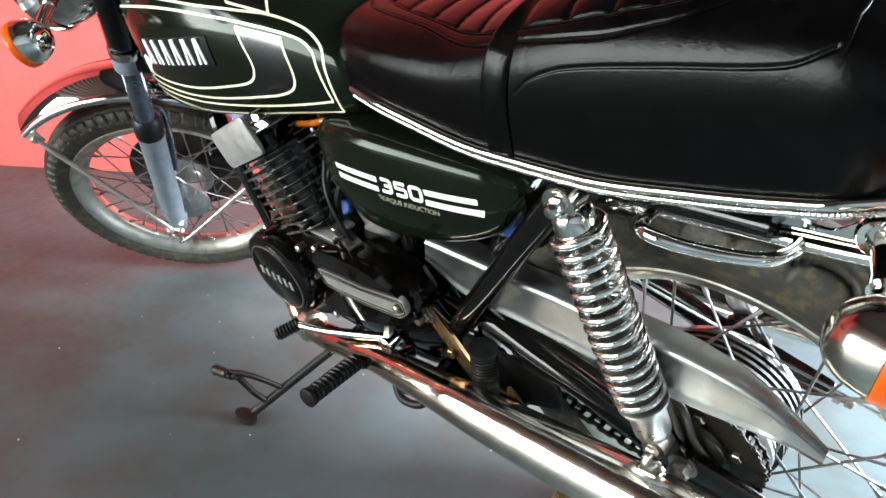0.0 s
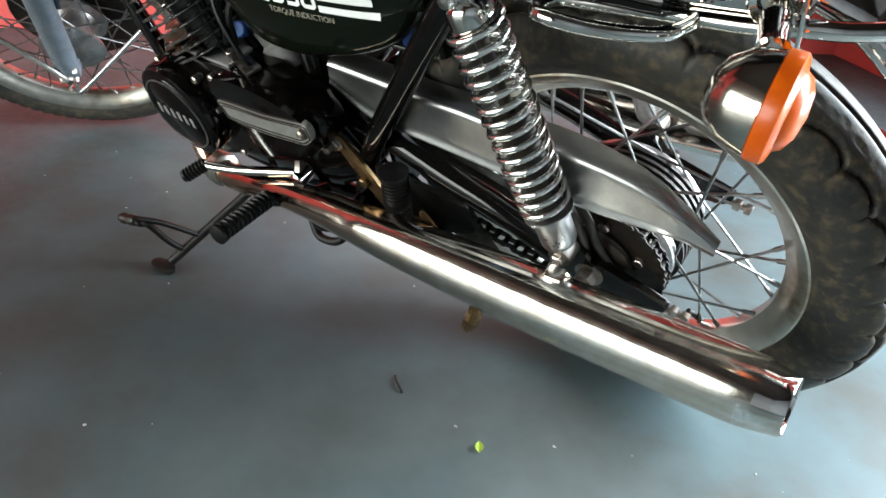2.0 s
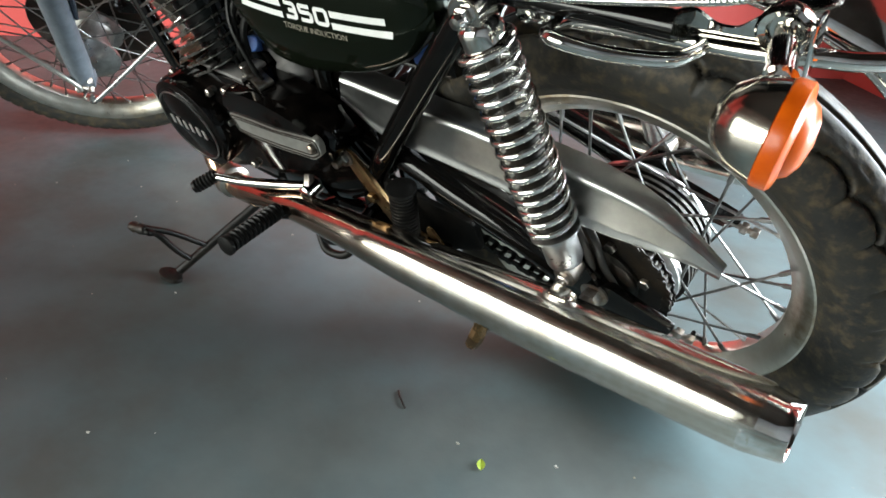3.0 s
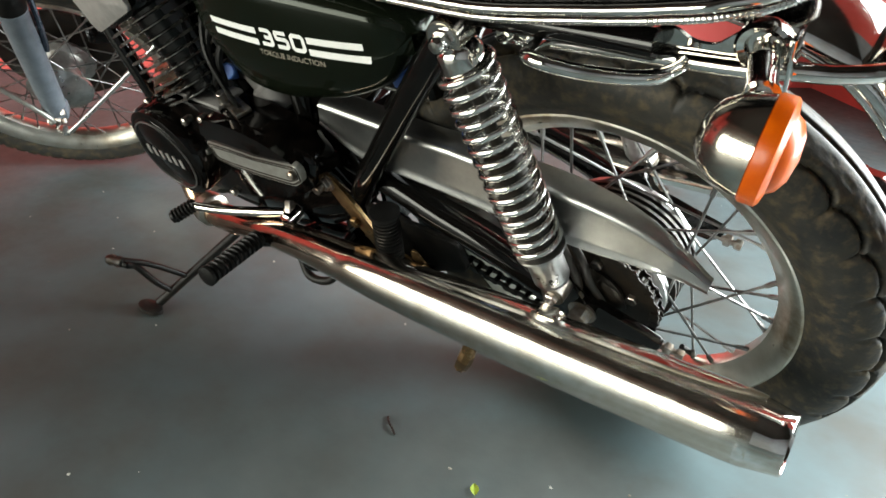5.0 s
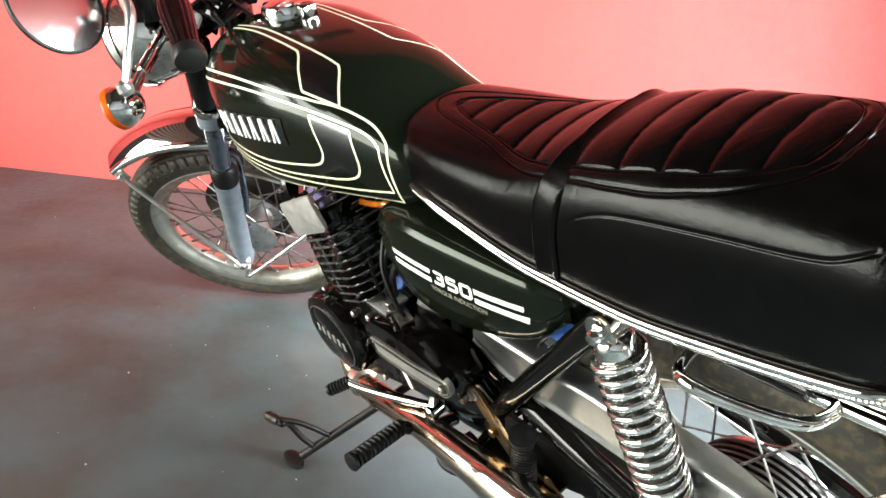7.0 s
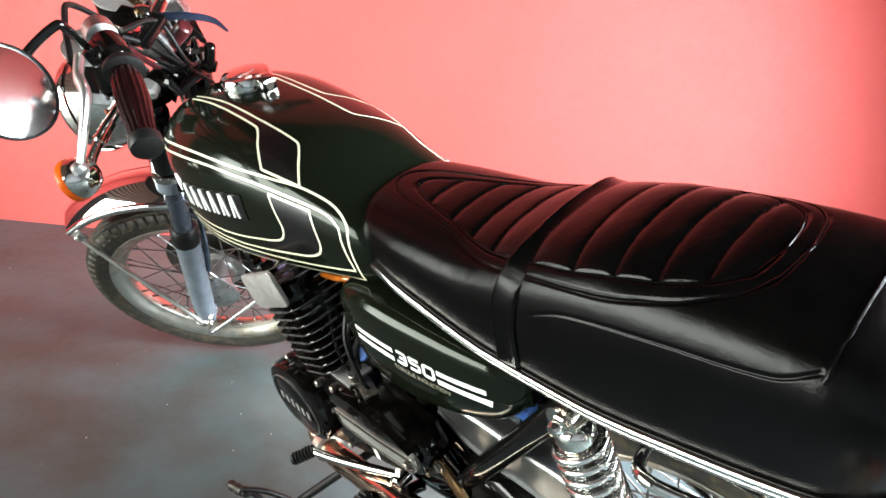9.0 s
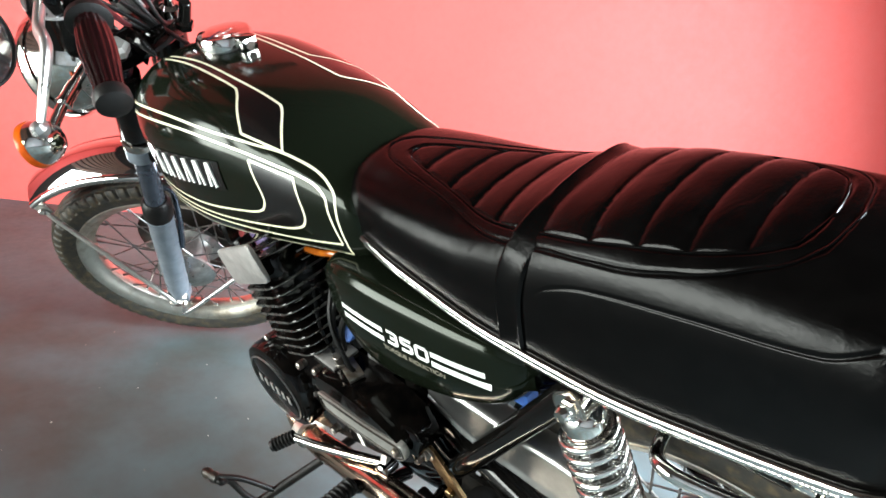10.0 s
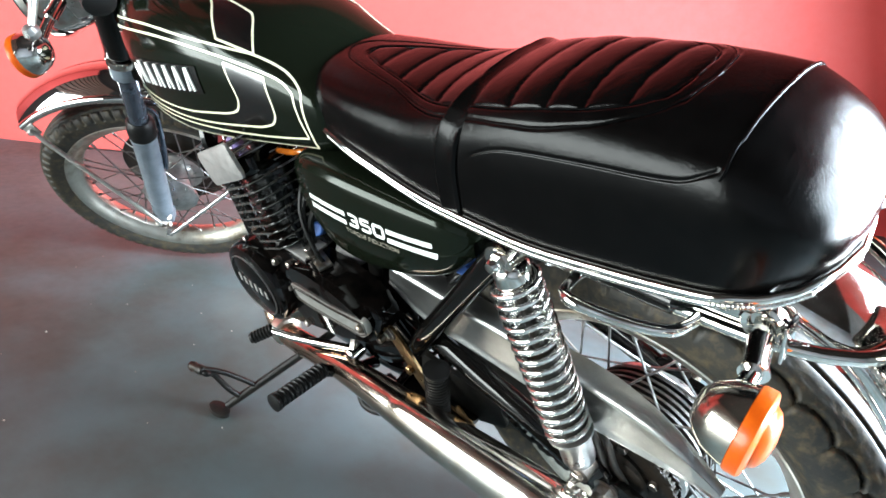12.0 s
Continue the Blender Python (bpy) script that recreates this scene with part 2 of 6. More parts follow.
def heat_stain(m, x_hot, x_cool, tint):
    """Heat browning that fades along x with a streaky front, and fine polishing lines along the pipe."""
    nodes, links = m.node_tree.nodes, m.node_tree.links
    b = nodes["Principled BSDF"]
    co = nodes.new("ShaderNodeTexCoord")
    sep = nodes.new("ShaderNodeSeparateXYZ")
    links.new(co.outputs["Object"], sep.inputs["Vector"])
    st = nodes.new("ShaderNodeMapping")
    st.inputs["Scale"].default_value = (2.0, 30.0, 30.0)
    links.new(co.outputs["Object"], st.inputs["Vector"])
    n = nodes.new("ShaderNodeTexNoise")
    n.inputs["Scale"].default_value, n.inputs["Detail"].default_value = 3.0, 5.0
    links.new(st.outputs["Vector"], n.inputs["Vector"])
    off = nodes.new("ShaderNodeMath")
    off.operation = "MULTIPLY_ADD"
    off.inputs[1].default_value = 0.3
    links.new(n.outputs["Fac"], off.inputs[0])
    links.new(sep.outputs["X"], off.inputs[2])
    r = nodes.new("ShaderNodeMapRange")
    r.interpolation_type = "SMOOTHSTEP"
    r.inputs["From Min"].default_value, r.inputs["From Max"].default_value = x_cool + 0.15, x_hot + 0.15
    links.new(off.outputs["Value"], r.inputs["Value"])
    mix = nodes.new("ShaderNodeMix")
    mix.data_type = "RGBA"
    mix.inputs["B"].default_value = (*tint, 1)
    links.new(b.inputs["Base Color"].links[0].from_socket, mix.inputs["A"])
    links.new(r.outputs["Result"], mix.inputs["Factor"])
    links.new(mix.outputs["Result"], b.inputs["Base Color"])
    bump = nodes.new("ShaderNodeBump")
    bump.inputs["Strength"].default_value, bump.inputs["Distance"].default_value = 0.06, 0.002
    links.new(n.outputs["Fac"], bump.inputs["Height"])
    links.new(bump.outputs["Normal"], b.inputs["Normal"])


heat_stain(M_silencer, -0.52, -0.10, (0.64, 0.47, 0.36))

# ---------------------------------------------------------------- mesh tools


def smooth_path(points, per=8, closed=False):
    """A Catmull-Rom line through the points."""
    pts = [Vector(p) for p in points]
    n, out = len(pts), []
    for i in range(n if closed else n - 1):
        p0, p1 = pts[(i - 1) % n] if closed or i else pts[0] * 2 - pts[1], pts[i]
        p2 = pts[(i + 1) % n]
        p3 = pts[(i + 2) % n] if closed or i + 2 < n else pts[-1] * 2 - pts[-2]
        for k in range(per):
            t = k / per
            out.append(0.5 * ((2 * p1) + (p2 - p0) * t + (2 * p0 - 5 * p1 + 4 * p2 - p3) * t * t + (3 * p1 - p0 - 3 * p2 + p3) * t ** 3))
    if not closed:
        out.append(pts[-1])
    return out


def ring_faces(bm, rings, closed_ring=True, closed_path=False, caps=True):
    n = len(rings[0])
    for a in range(len(rings) if closed_path else len(rings) - 1):
        r0, r1 = rings[a], rings[(a + 1) % len(rings)]
        for k in range(n if closed_ring else n - 1):
            bm.faces.new((r0[k], r0[(k + 1) % n], r1[(k + 1) % n], r1[k]))
    if caps and closed_ring and not closed_path:
        bm.faces.new(rings[0][::-1])
        bm.faces.new(rings[-1])


def tube(points, radius, segs=12, smooth=0, closed=False, bm=None, flat=1.0):
    """A round bar along points; radius may be a list, one for each given point. flat squeezes it across."""
    bm = bm or bmesh.new()
    pts = [Vector(p) for p in points]
    rad = list(radius) if isinstance(radius, (list, tuple)) else [radius] * len(pts)
    if smooth:
        line = smooth_path(pts, smooth, closed)
        if len(set(rad)) > 1:
            rr = []
            for i in range(len(line)):
                f = min(i / smooth, len(rad) - 1.0001)
                k = int(f)
                rr.append(rad[k] + (rad[k + 1] - rad[k]) * (f - k))
            rad = rr
        else:
            rad = [rad[0]] * len(line)
        pts = line
    n, rings, up = len(pts), [], None
    for i, p in enumerate(pts):
        if closed:
            d = pts[(i + 1) % n] - pts[i - 1]
        else:
            d = pts[min(i + 1, n - 1)] - pts[max(i - 1, 0)]
        d.normalize()
        if up is None:
            up = d.orthogonal().normalized()
        up = (up - d * up.dot(d)).normalized()
        side = d.cross(up)
        rings.append([bm.verts.new(p + rad[i] * (math.cos(a) * up + math.sin(a) * side * flat)) for a in [2 * math.pi * k / segs for k in range(segs)]])
    ring_faces(bm, rings, True, closed)
    return bm


def lathe(profile, segs=48, m=None, bm=None):
    """Turns (radius, height) pairs about z; m places it."""
    bm = bm or bmesh.new()
    m = m or Matrix()
    rings = []
    for r, h in profile:
        r = max(r, 1e-4)
        rings.append([bm.verts.new(m @ Vector((r * math.cos(a), r * math.sin(a), h))) for a in [2 * math.pi * k / segs for k in range(segs)]])
    ring_faces(bm, rings)
    return bm


def axis_m(p, d):
    """A frame at p whose z runs along d."""
    return Matrix.Translation(p) @ Vector(d).to_track_quat("Z", "Y").to_matrix().to_4x4()


def rod(p, q, r, segs=14, bev=0.0, bm=None):
    p, q = Vector(p), Vector(q)
    h = (q - p).length
    prof = [(r - bev, 0), (r, bev), (r, h - bev), (r - bev, h)] if bev else [(r, 0), (r, h)]
    return lathe(prof, segs, axis_m(p, q - p), bm)


def block(size, m, bev=0.004, bm=None, segs=2):
    part_bm = bmesh.new()
    bmesh.ops.create_cube(part_bm, size=1, matrix=Matrix.Diagonal((*size, 1)))
    if bev:
        bmesh.ops.bevel(part_bm, geom=part_bm.edges[:], offset=bev, segments=segs, affect="EDGES", profile=0.6)
    part_bm.transform(m)
    return join(bm, part_bm)


def join(bm, other):
    if bm is None:
        return other
    me = bpy.data.meshes.new("scrap")
    other.to_mesh(me)
    other.free()
    bm.from_mesh(me)
    bpy.data.meshes.remove(me)
    return bm


def slab(outline, thick, m, bev=0.002, bm=None, segs=2):
    """A plate from a 2D outline, thick along its z."""
    part_bm = bmesh.new()
    low = [part_bm.verts.new((x, y, -thick / 2)) for x, y in outline]
    high = [part_bm.verts.new((x, y, thick / 2)) for x, y in outline]
    n = len(outline)
    part_bm.faces.new(low[::-1])
    top = part_bm.faces.new(high)
    for k in range(n):
        part_bm.faces.new((low[k], low[(k + 1) % n], high[(k + 1) % n], high[k]))
    if bev:
        rim = [e for e in part_bm.edges if (e.verts[0].co.z > 0) == (e.verts[1].co.z > 0)]
        bmesh.ops.bevel(part_bm, geom=rim, offset=bev, segments=segs, affect="EDGES", profile=0.5)
    bmesh.ops.recalc_face_normals(part_bm, faces=part_bm.faces[:])
    part_bm.transform(m)
    return join(bm, part_bm)


def side_m(y):
    """Plate frame: x, z of the machine become the plate's x, y; thickness runs along the machine's y."""
    return Matrix.Translation((0, y, 0)) @ Matrix(((1, 0, 0, 0), (0, 0, -1, 0), (0, 1, 0, 0), (0, 0, 0, 1)))


def hexbolt(p, d, r, h, bm=None):
    b = bmesh.new()
    lathe([(r * 0.9, 0), (r, 0.001), (r, h * 0.85), (r * 0.85, h)], 6, axis_m(p, d), b)
    return join(bm, b)


def loft(sections, closed=True, caps=True):
    bm = bmesh.new()
    rings = [[bm.verts.new(p) for p in s] for s in sections]
    ring_faces(bm, rings, closed, False, caps)
    return bm


def finish(bm, name, mat, angle=40, solid=0.0):
    bmesh.ops.recalc_face_normals(bm, faces=bm.faces[:])
    me = bpy.data.meshes.new(name)
    for fc in bm.faces:
        fc.smooth = True
    bm.to_mesh(me)
    bm.free()
    me.materials.append(mat)
    me.set_sharp_from_angle(angle=radians(angle))
    return me


def part(name, bm, mat, parent, label="", angle=40, m=None):
    if m is not None:
        bm.transform(m)
    ob = new(name, finish(bm, name, mat, angle))
    ob.parent = parent
    return tagged(ob, label) if label else ob


def thing(name, bm, mat, label, category, group="", kind="", angle=40):
    return tagged(new(name, finish(bm, name, mat, angle)), label, category, group, kind)

# ---------------------------------------------------------------- the room


def room_box(name, u0, u1, v0, v1, z0, z1, mat, bev=0.0):
    bm = block((u1 - u0, v1 - v0, z1 - z0), ROOM @ Matrix.Translation(((u0 + u1) / 2, (v0 + v1) / 2, (z0 + z1) / 2)), bev)
    return bm


def wall(name, boxes, mat, label):
    bm = None
    for b in boxes:
        bm = join(bm, room_box(name, *b, mat))
    return thing(name, bm, mat, label, "wall", kind="structure")


floor_bm = room_box("floor", U_LEFT - 3, U_RIGHT + 3, V_BACK - 3, V_WALL + 0.2, -0.15, 0.0, M_floor)
thing("floor", floor_bm, M_floor, "smooth sealed grey concrete garage floor with stains", "floor", kind="structure")
wall("wall_north", [(U_LEFT, U_RIGHT, V_WALL, V_WALL + 0.2, 0, HIGH)], M_wall, "coral red painted plaster wall behind the motorcycle")
# The near-black backing paints the shade between the slats.
west = [(U_LEFT - 0.2, U_LEFT, V_BACK, -3.0, 0, HIGH), (U_LEFT - 0.2, U_LEFT, 0.3, 0.95, 0, HIGH), (U_LEFT - 0.2, U_LEFT, -3.0, 0.3, 1.58, HIGH)]
west_ob = wall("wall_west", west, M_dark, "brown slatted shutter half raised over the wide garage door")
z = 1.6
while z < HIGH - 0.15:
    part("slat", room_box("slat", U_LEFT, U_LEFT + 0.05, -3.0, 0.9, z, z + 0.12, M_timber), M_timber, west_ob)
    z += 0.18
wall("wall_west_2", [(U_LEFT - 0.2, U_LEFT, 0.95, V_WALL + 0.2, 0, HIGH)], M_wall, "coral red painted return of the wall")
wall("wall_south", [(U_LEFT - 0.2, U_RIGHT + 0.2, V_BACK - 0.2, V_BACK, 0, HIGH)], M_plaster, "unseen rear wall, tinted bluish for chrome reflections")
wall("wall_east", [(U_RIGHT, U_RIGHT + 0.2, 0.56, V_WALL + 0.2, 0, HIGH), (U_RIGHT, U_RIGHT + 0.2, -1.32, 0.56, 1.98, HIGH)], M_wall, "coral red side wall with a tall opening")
wall("wall_east_2", [(U_RIGHT, U_RIGHT + 0.2, V_BACK, -1.32, 0, HIGH)], M_plaster, "unseen side wall, tinted bluish for chrome reflections")
ceil_bm = room_box("ceiling", U_LEFT - 0.2, U_RIGHT + 0.2, V_BACK - 0.2, V_WALL + 0.2, HIGH, HIGH + 0.15, M_dark)
v = V_BACK + 0.1
while v < V_WALL - 0.1:
    ceil_bm = join(ceil_bm, room_box("batten", U_LEFT, U_RIGHT, v, v + 0.11, HIGH - 0.09, HIGH + 0.01, M_dark))
    v += 0.20
thing("ceiling", ceil_bm, M_dark, "dark brown slatted timber ceiling", "ceiling", kind="structure")

# ---------------------------------------------------------------- the motorcycle
# Machine coordinates: origin at the rear axle, x to the rear, y to the machine's right, z up in its own plane. It leans 23 degrees on its side stand.
LEAN = Matrix(((0.99996, -0.00365, -0.00863, 0), (0, 0.92098, -0.38961, 0), (0.00937, 0.3896, 0.92094, 0.30223), (0, 0, 0, 1)))
bike = tagged(new("motorcycle"), "dark green vintage two-stroke motorcycle leaning on its side stand", "motorcycle")
bike.matrix_world = LEAN

RAKE, STEER = radians(27.5), radians(44.2)
AXIS = Vector((math.sin(RAKE), 0, math.cos(RAKE)))
AHEAD = Vector((-math.cos(RAKE), 0, math.sin(RAKE)))
FRONT = Vector((-1.32, 0, 0))
PIVOT = FRONT - 0.048 * AHEAD
TURN = Matrix.Translation(PIVOT) @ Matrix.Rotation(STEER, 4, AXIS) @ Matrix.Translation(-PIVOT)


def fork(y, up, ahead=0.0):
    """A point of the steered front, before steering, by its place along the fork."""
    return FRONT + Vector((0, y, 0)) + up * AXIS + ahead * AHEAD


def fpart(name, bm, mat, parent=None, label="", angle=40):
    return part(name, bm, mat, parent or bike, label, angle, TURN)


# wheels


def tyre_mesh(big, half, rim_half, rim_r, tread, seg=760, across=72):
    """A tyre about y: big is the outer radius, half its half width. tread(s, a) gives the depth of the pattern in metres."""
    bm = bmesh.new()
    rings = []
    for i in range(seg):
        a = 2 * math.pi * i / seg
        ring = []
        for k in range(across + 1):
            s = -1 + 2 * k / across
            ph = s * radians(125)
            mid = rim_r + 0.45 * (big - rim_r)
            if abs(ph) <= math.pi / 2:
                y, r = half * math.sin(ph), mid + (big - mid) * math.cos(ph)
            else:
                u = (abs(ph) - math.pi / 2) / radians(35)
                y, r = math.copysign(half - (half - rim_half + 0.001) * u ** 1.8, ph), mid - (mid - rim_r + 0.004) * u
            cut = tread(ph / 1.57, a)
            nrm = Vector((0, math.sin(ph), math.cos(ph)))
            y, r = y - cut * nrm.y, r - cut * nrm.z
            ring.append(bm.verts.new((r * math.cos(a), y, r * math.sin(a))))
        rings.append(ring)
    ring_faces(bm, rings, False, True)
    return bm


def groove(d, w, depth):
    d = abs(d) / w
    return depth * (1 - d * d) ** 2 if d < 1 else 0.0


def rear_tread(s, a):
    n = 34
    cut = groove(s, 0.045, 0.005)
    u = 2 * ((a * n / (2 * math.pi)) % 1) - 1
    scallop = 0.62 - 0.20 * math.sqrt(max(0.0, 1 - u * u))
    cut = max(cut, groove(abs(s) - scallop, 0.06, 0.0085))
    zig = 0.22 + 0.05 * (abs(((a * n / math.pi) % 2) - 1) - 0.5)
    if (a * n / math.pi) % 1 < 0.6:
        cut = max(cut, groove(abs(s) - zig, 0.026, 0.0014))
    if 0.6 < abs(s) < 0.84:
        cut = max(cut, groove(1 - abs(u), 0.16, 0.004 * (0.84 - abs(s)) / 0.24))
    if abs(s) > 1.0:
        cut = max(cut, groove(abs(s) - 1.2, 0.03, 0.0008))
    return cut


def front_tread(s, a):
    cut = 0.0
    for c in (0.0, 0.24, 0.47):
        cut = max(cut, groove(abs(s) - c - 0.025 * math.sin(a * 60), 0.045, 0.0036))
    if 0.5 < abs(s) < 0.95:
        cut = max(cut, groove((a * 70 / (2 * math.pi)) % 1 - 0.5 + 0.3 * (abs(s) - 0.7), 0.2, 0.0042))
    return cut


def rim_mesh(r, half):
    prof = [(r, -half), (r + 0.001, -half + 0.003), (r - 0.006, -half + 0.006), (r - 0.013, -half + 0.009), (r - 0.015, -half + 0.016), (r - 0.026, -0.008), (r - 0.028, 0),
            (r - 0.026, 0.008), (r - 0.015, half - 0.016), (r - 0.013, half - 0.009), (r - 0.006, half - 0.006), (r + 0.001, half - 0.003), (r, half),
            (r - 0.004, half + 0.0015), (r - 0.016, half - 0.003), (r - 0.022, half - 0.012), (r - 0.034, 0.01), (r - 0.036, 0), (r - 0.034, -0.01),
            (r - 0.022, -half + 0.012), (r - 0.016, -half + 0.003), (r - 0.004, -half - 0.0015)]
    bm = bmesh.new()
    rings = []
    for i in range(128):
        a = 2 * math.pi * i / 128
        rings.append([bm.verts.new((p * math.cos(a), y, p * math.sin(a))) for p, y in prof])
    ring_faces(bm, rings, True, True)
    return bm


def build_wheel(name, label, m, big, half, height, rim_r, rim_half, tread, hub_profile, hub_r, hub_y, rim_mat):
    about_y = Matrix.Rotation(radians(90), 4, "X")
    hub_bm = lathe(hub_profile, 48, about_y)
    wheel = part(name, hub_bm, M_alloy, bike, label, m=m)
    part("tyre", tyre_mesh(big, half, rim_half, rim_r, tread), M_tyre, wheel, "dusty black treaded rubber tyre", 60, m)
    part("rim", rim_mesh(rim_r, rim_half), rim_mat, wheel, "tarnished chrome steel rim", m=m)
    spoke_r = rim_r - 0.033
    for i in range(36):
        a = 2 * math.pi * (i + 0.5) / 36
        side = -1 if i % 2 else 1
        lead = radians(62) * (1 if (i // 2) % 2 else -1)
        p = Vector((hub_r * math.cos(a + lead), side * hub_y, hub_r * math.sin(a + lead)))
        q = Vector((spoke_r * math.cos(a), side * 0.004, spoke_r * math.sin(a)))
        bm = rod(p, q, 0.0018, 6)
        rod(q - (q - p).normalized() * 0.016, q + (q - p).normalized() * 0.002, 0.0032, 6, bm=bm)
        part("spoke", bm, M_spoke, wheel, m=m)
    return wheel


FRONT_WHEEL = TURN @ Matrix.Translation(FRONT)
build_wheel("front_wheel", "spoked front wheel with full alloy hub", FRONT_WHEEL, 0.302, 0.040, 0.080, 0.2455, 0.030, front_tread,
            [(0.010, -0.075), (0.035, -0.075), (0.045, -0.066), (0.052, -0.045), (0.066, -0.040), (0.066, -0.034), (0.046, -0.03), (0.044, 0.03), (0.066, 0.034), (0.066, 0.04), (0.05, 0.05), (0.02, 0.06)],
            0.061, 0.037, M_rim)
rw = build_wheel("rear_wheel", "spoked rear wheel with drum hub", Matrix(), 0.320, 0.048, 0.088, 0.2355, 0.031, rear_tread,
            [(0.012, -0.075), (0.05, -0.075), (0.06, -0.06), (0.062, -0.05), (0.088, -0.046), (0.088, -0.04), (0.082, -0.036), (0.082, 0.03), (0.088, 0.034), (0.088, 0.045), (0.07, 0.06), (0.02, 0.062)],
            0.084, 0.042, M_rim)
# ribbed hub drum
for k in range(7):
    y = -0.03 + k * 0.0095
    part("hub_fin", lathe([(0.08, y - 0.003), (0.0935, y - 0.002), (0.0935, y + 0.002), (0.08, y + 0.003)], 48, Matrix.Rotation(radians(90), 4, "X")), M_grime, rw, "blackened drum fin")
bm = tube([(0.118, 0.01, -0.168), (0.105, 0.004, -0.15), (0.1, 0.0, -0.142)], 0.004, 10)
part("valve", bm, M_rubber, rw, "black rubber tyre valve")

# front brake disc and fork
bm = lathe([(0.07, 0.058), (0.133, 0.058), (0.135, 0.06), (0.133, 0.064), (0.07, 0.064)], 64, Matrix.Translation(FRONT) @ Matrix.Rotation(radians(-90), 4, "X"))
fpart("brake_disc", bm, M_grime, None, "dark steel front brake disc")
bm = block((0.05, 0.06, 0.10), Matrix.Translation(fork(0.075, 0.10, -0.085)) @ Matrix.Rotation(RAKE, 4, "Y"), 0.012)
fpart("brake_caliper", bm, M_engine, None, "black brake caliper")
for y in (-0.105, 0.105):
    bm = lathe([(0.016, 0.004), (0.022, 0.008), (0.023, 0.02), (0.0245, 0.06), (0.0255, 0.292), (0.0272, 0.296), (0.0272, 0.302), (0.024, 0.304)], 32, axis_m(fork(y, 0), AXIS))
    block((0.05, 0.034, 0.036), Matrix.Translation(fork(y, 0.016)) @ Matrix.Rotation(RAKE, 4, "Y"), 0.008, bm)
    leg = fpart("fork_slider", bm, M_fork, None, "grey painted alloy fork slider")
    fpart("dust_seal", lathe([(0.02, 0.302), (0.0275, 0.304), (0.0285, 0.32), (0.0275, 0.343), (0.021, 0.351)], 32, axis_m(fork(y, 0), AXIS)), M_rubber, leg, "black rubber dust seal")
    tube_ob = fpart("fork_tube", rod(fork(y, 0.3), fork(y, 0.70), 0.0185, 28, 0.002), M_tube, None, "blue-grey fork stanchion tube")
    fpart("fork_ring", lathe([(0.02, 0.505), (0.0285, 0.508), (0.0295, 0.515), (0.0285, 0.522), (0.021, 0.526)], 32, axis_m(fork(y, 0), AXIS)), M_chrome, tube_ob, "chrome ring")
    fpart("fork_collar", lathe([(0.02, 0.475), (0.027, 0.478), (0.027, 0.505), (0.02, 0.507)], 32, axis_m(fork(y, 0), AXIS)), M_fork, tube_ob)
    fpart("fork_cover", lathe([(0.026, 0.53), (0.027, 0.532), (0.027, 0.66), (0.02, 0.664)], 32, axis_m(fork(y, 0), AXIS)), M_black, tube_ob, "black headlamp ear cover")
    fpart("fork_cap", lathe([(0.02, 0.70), (0.022, 0.702), (0.022, 0.712), (0.016, 0.718)], 6, axis_m(fork(y, 0), AXIS)), M_strip, tube_ob, "hexagonal fork cap bolt")
bm = block((0.085, 0.25, 0.036), Matrix.Translation(fork(0, 0.495, -0.03)) @ Matrix.Rotation(RAKE, 4, "Y"), 0.01)
fpart("lower_yoke", bm, M_black)
bm = slab([(0.022, 0.128), (-0.012, 0.13), (-0.03, 0.10), (-0.062, 0.045), (-0.078, 0.02), (-0.078, -0.02), (-0.062, -0.045), (-0.03, -0.10), (-0.012, -0.13), (0.022, -0.128), (0.03, -0.1), (0.0, -0.04), (0.0, 0.04), (0.03, 0.1)], 0.02, Matrix.Translation(fork(0, 0.69)) @ Matrix((-AHEAD * -1, (0, 1, 0), AXIS)).transposed().to_4x4(), 0.004)
hexbolt(fork(0, 0.70, -0.048), AXIS, 0.02, 0.02, bm)
yoke = fpart("upper_yoke", bm, M_engine, None, "black upper fork yoke")
fpart("steering_stem", rod(fork(0, 0.47, -0.048), fork(0, 0.70, -0.048), 0.028, 24), M_black)

# axle and fender stays of the front
bm = hexbolt(fork(-0.122, 0.004), (0, -1, 0), 0.011, 0.012)
rod(fork(-0.127, 0.004), fork(0.127, 0.004), 0.008, 12, bm=bm)
for du, dv in ((-0.014, 0.014), (-0.014, -0.014), (0.014, 0.017), (0.014, -0.017)):
    hexbolt(fork(-0.118, du + 0.016, dv), (-0.2, -1, -0.5), 0.0055, 0.012, bm)
fpart("front_axle", bm, M_steel, None, "steel front axle with nuts")


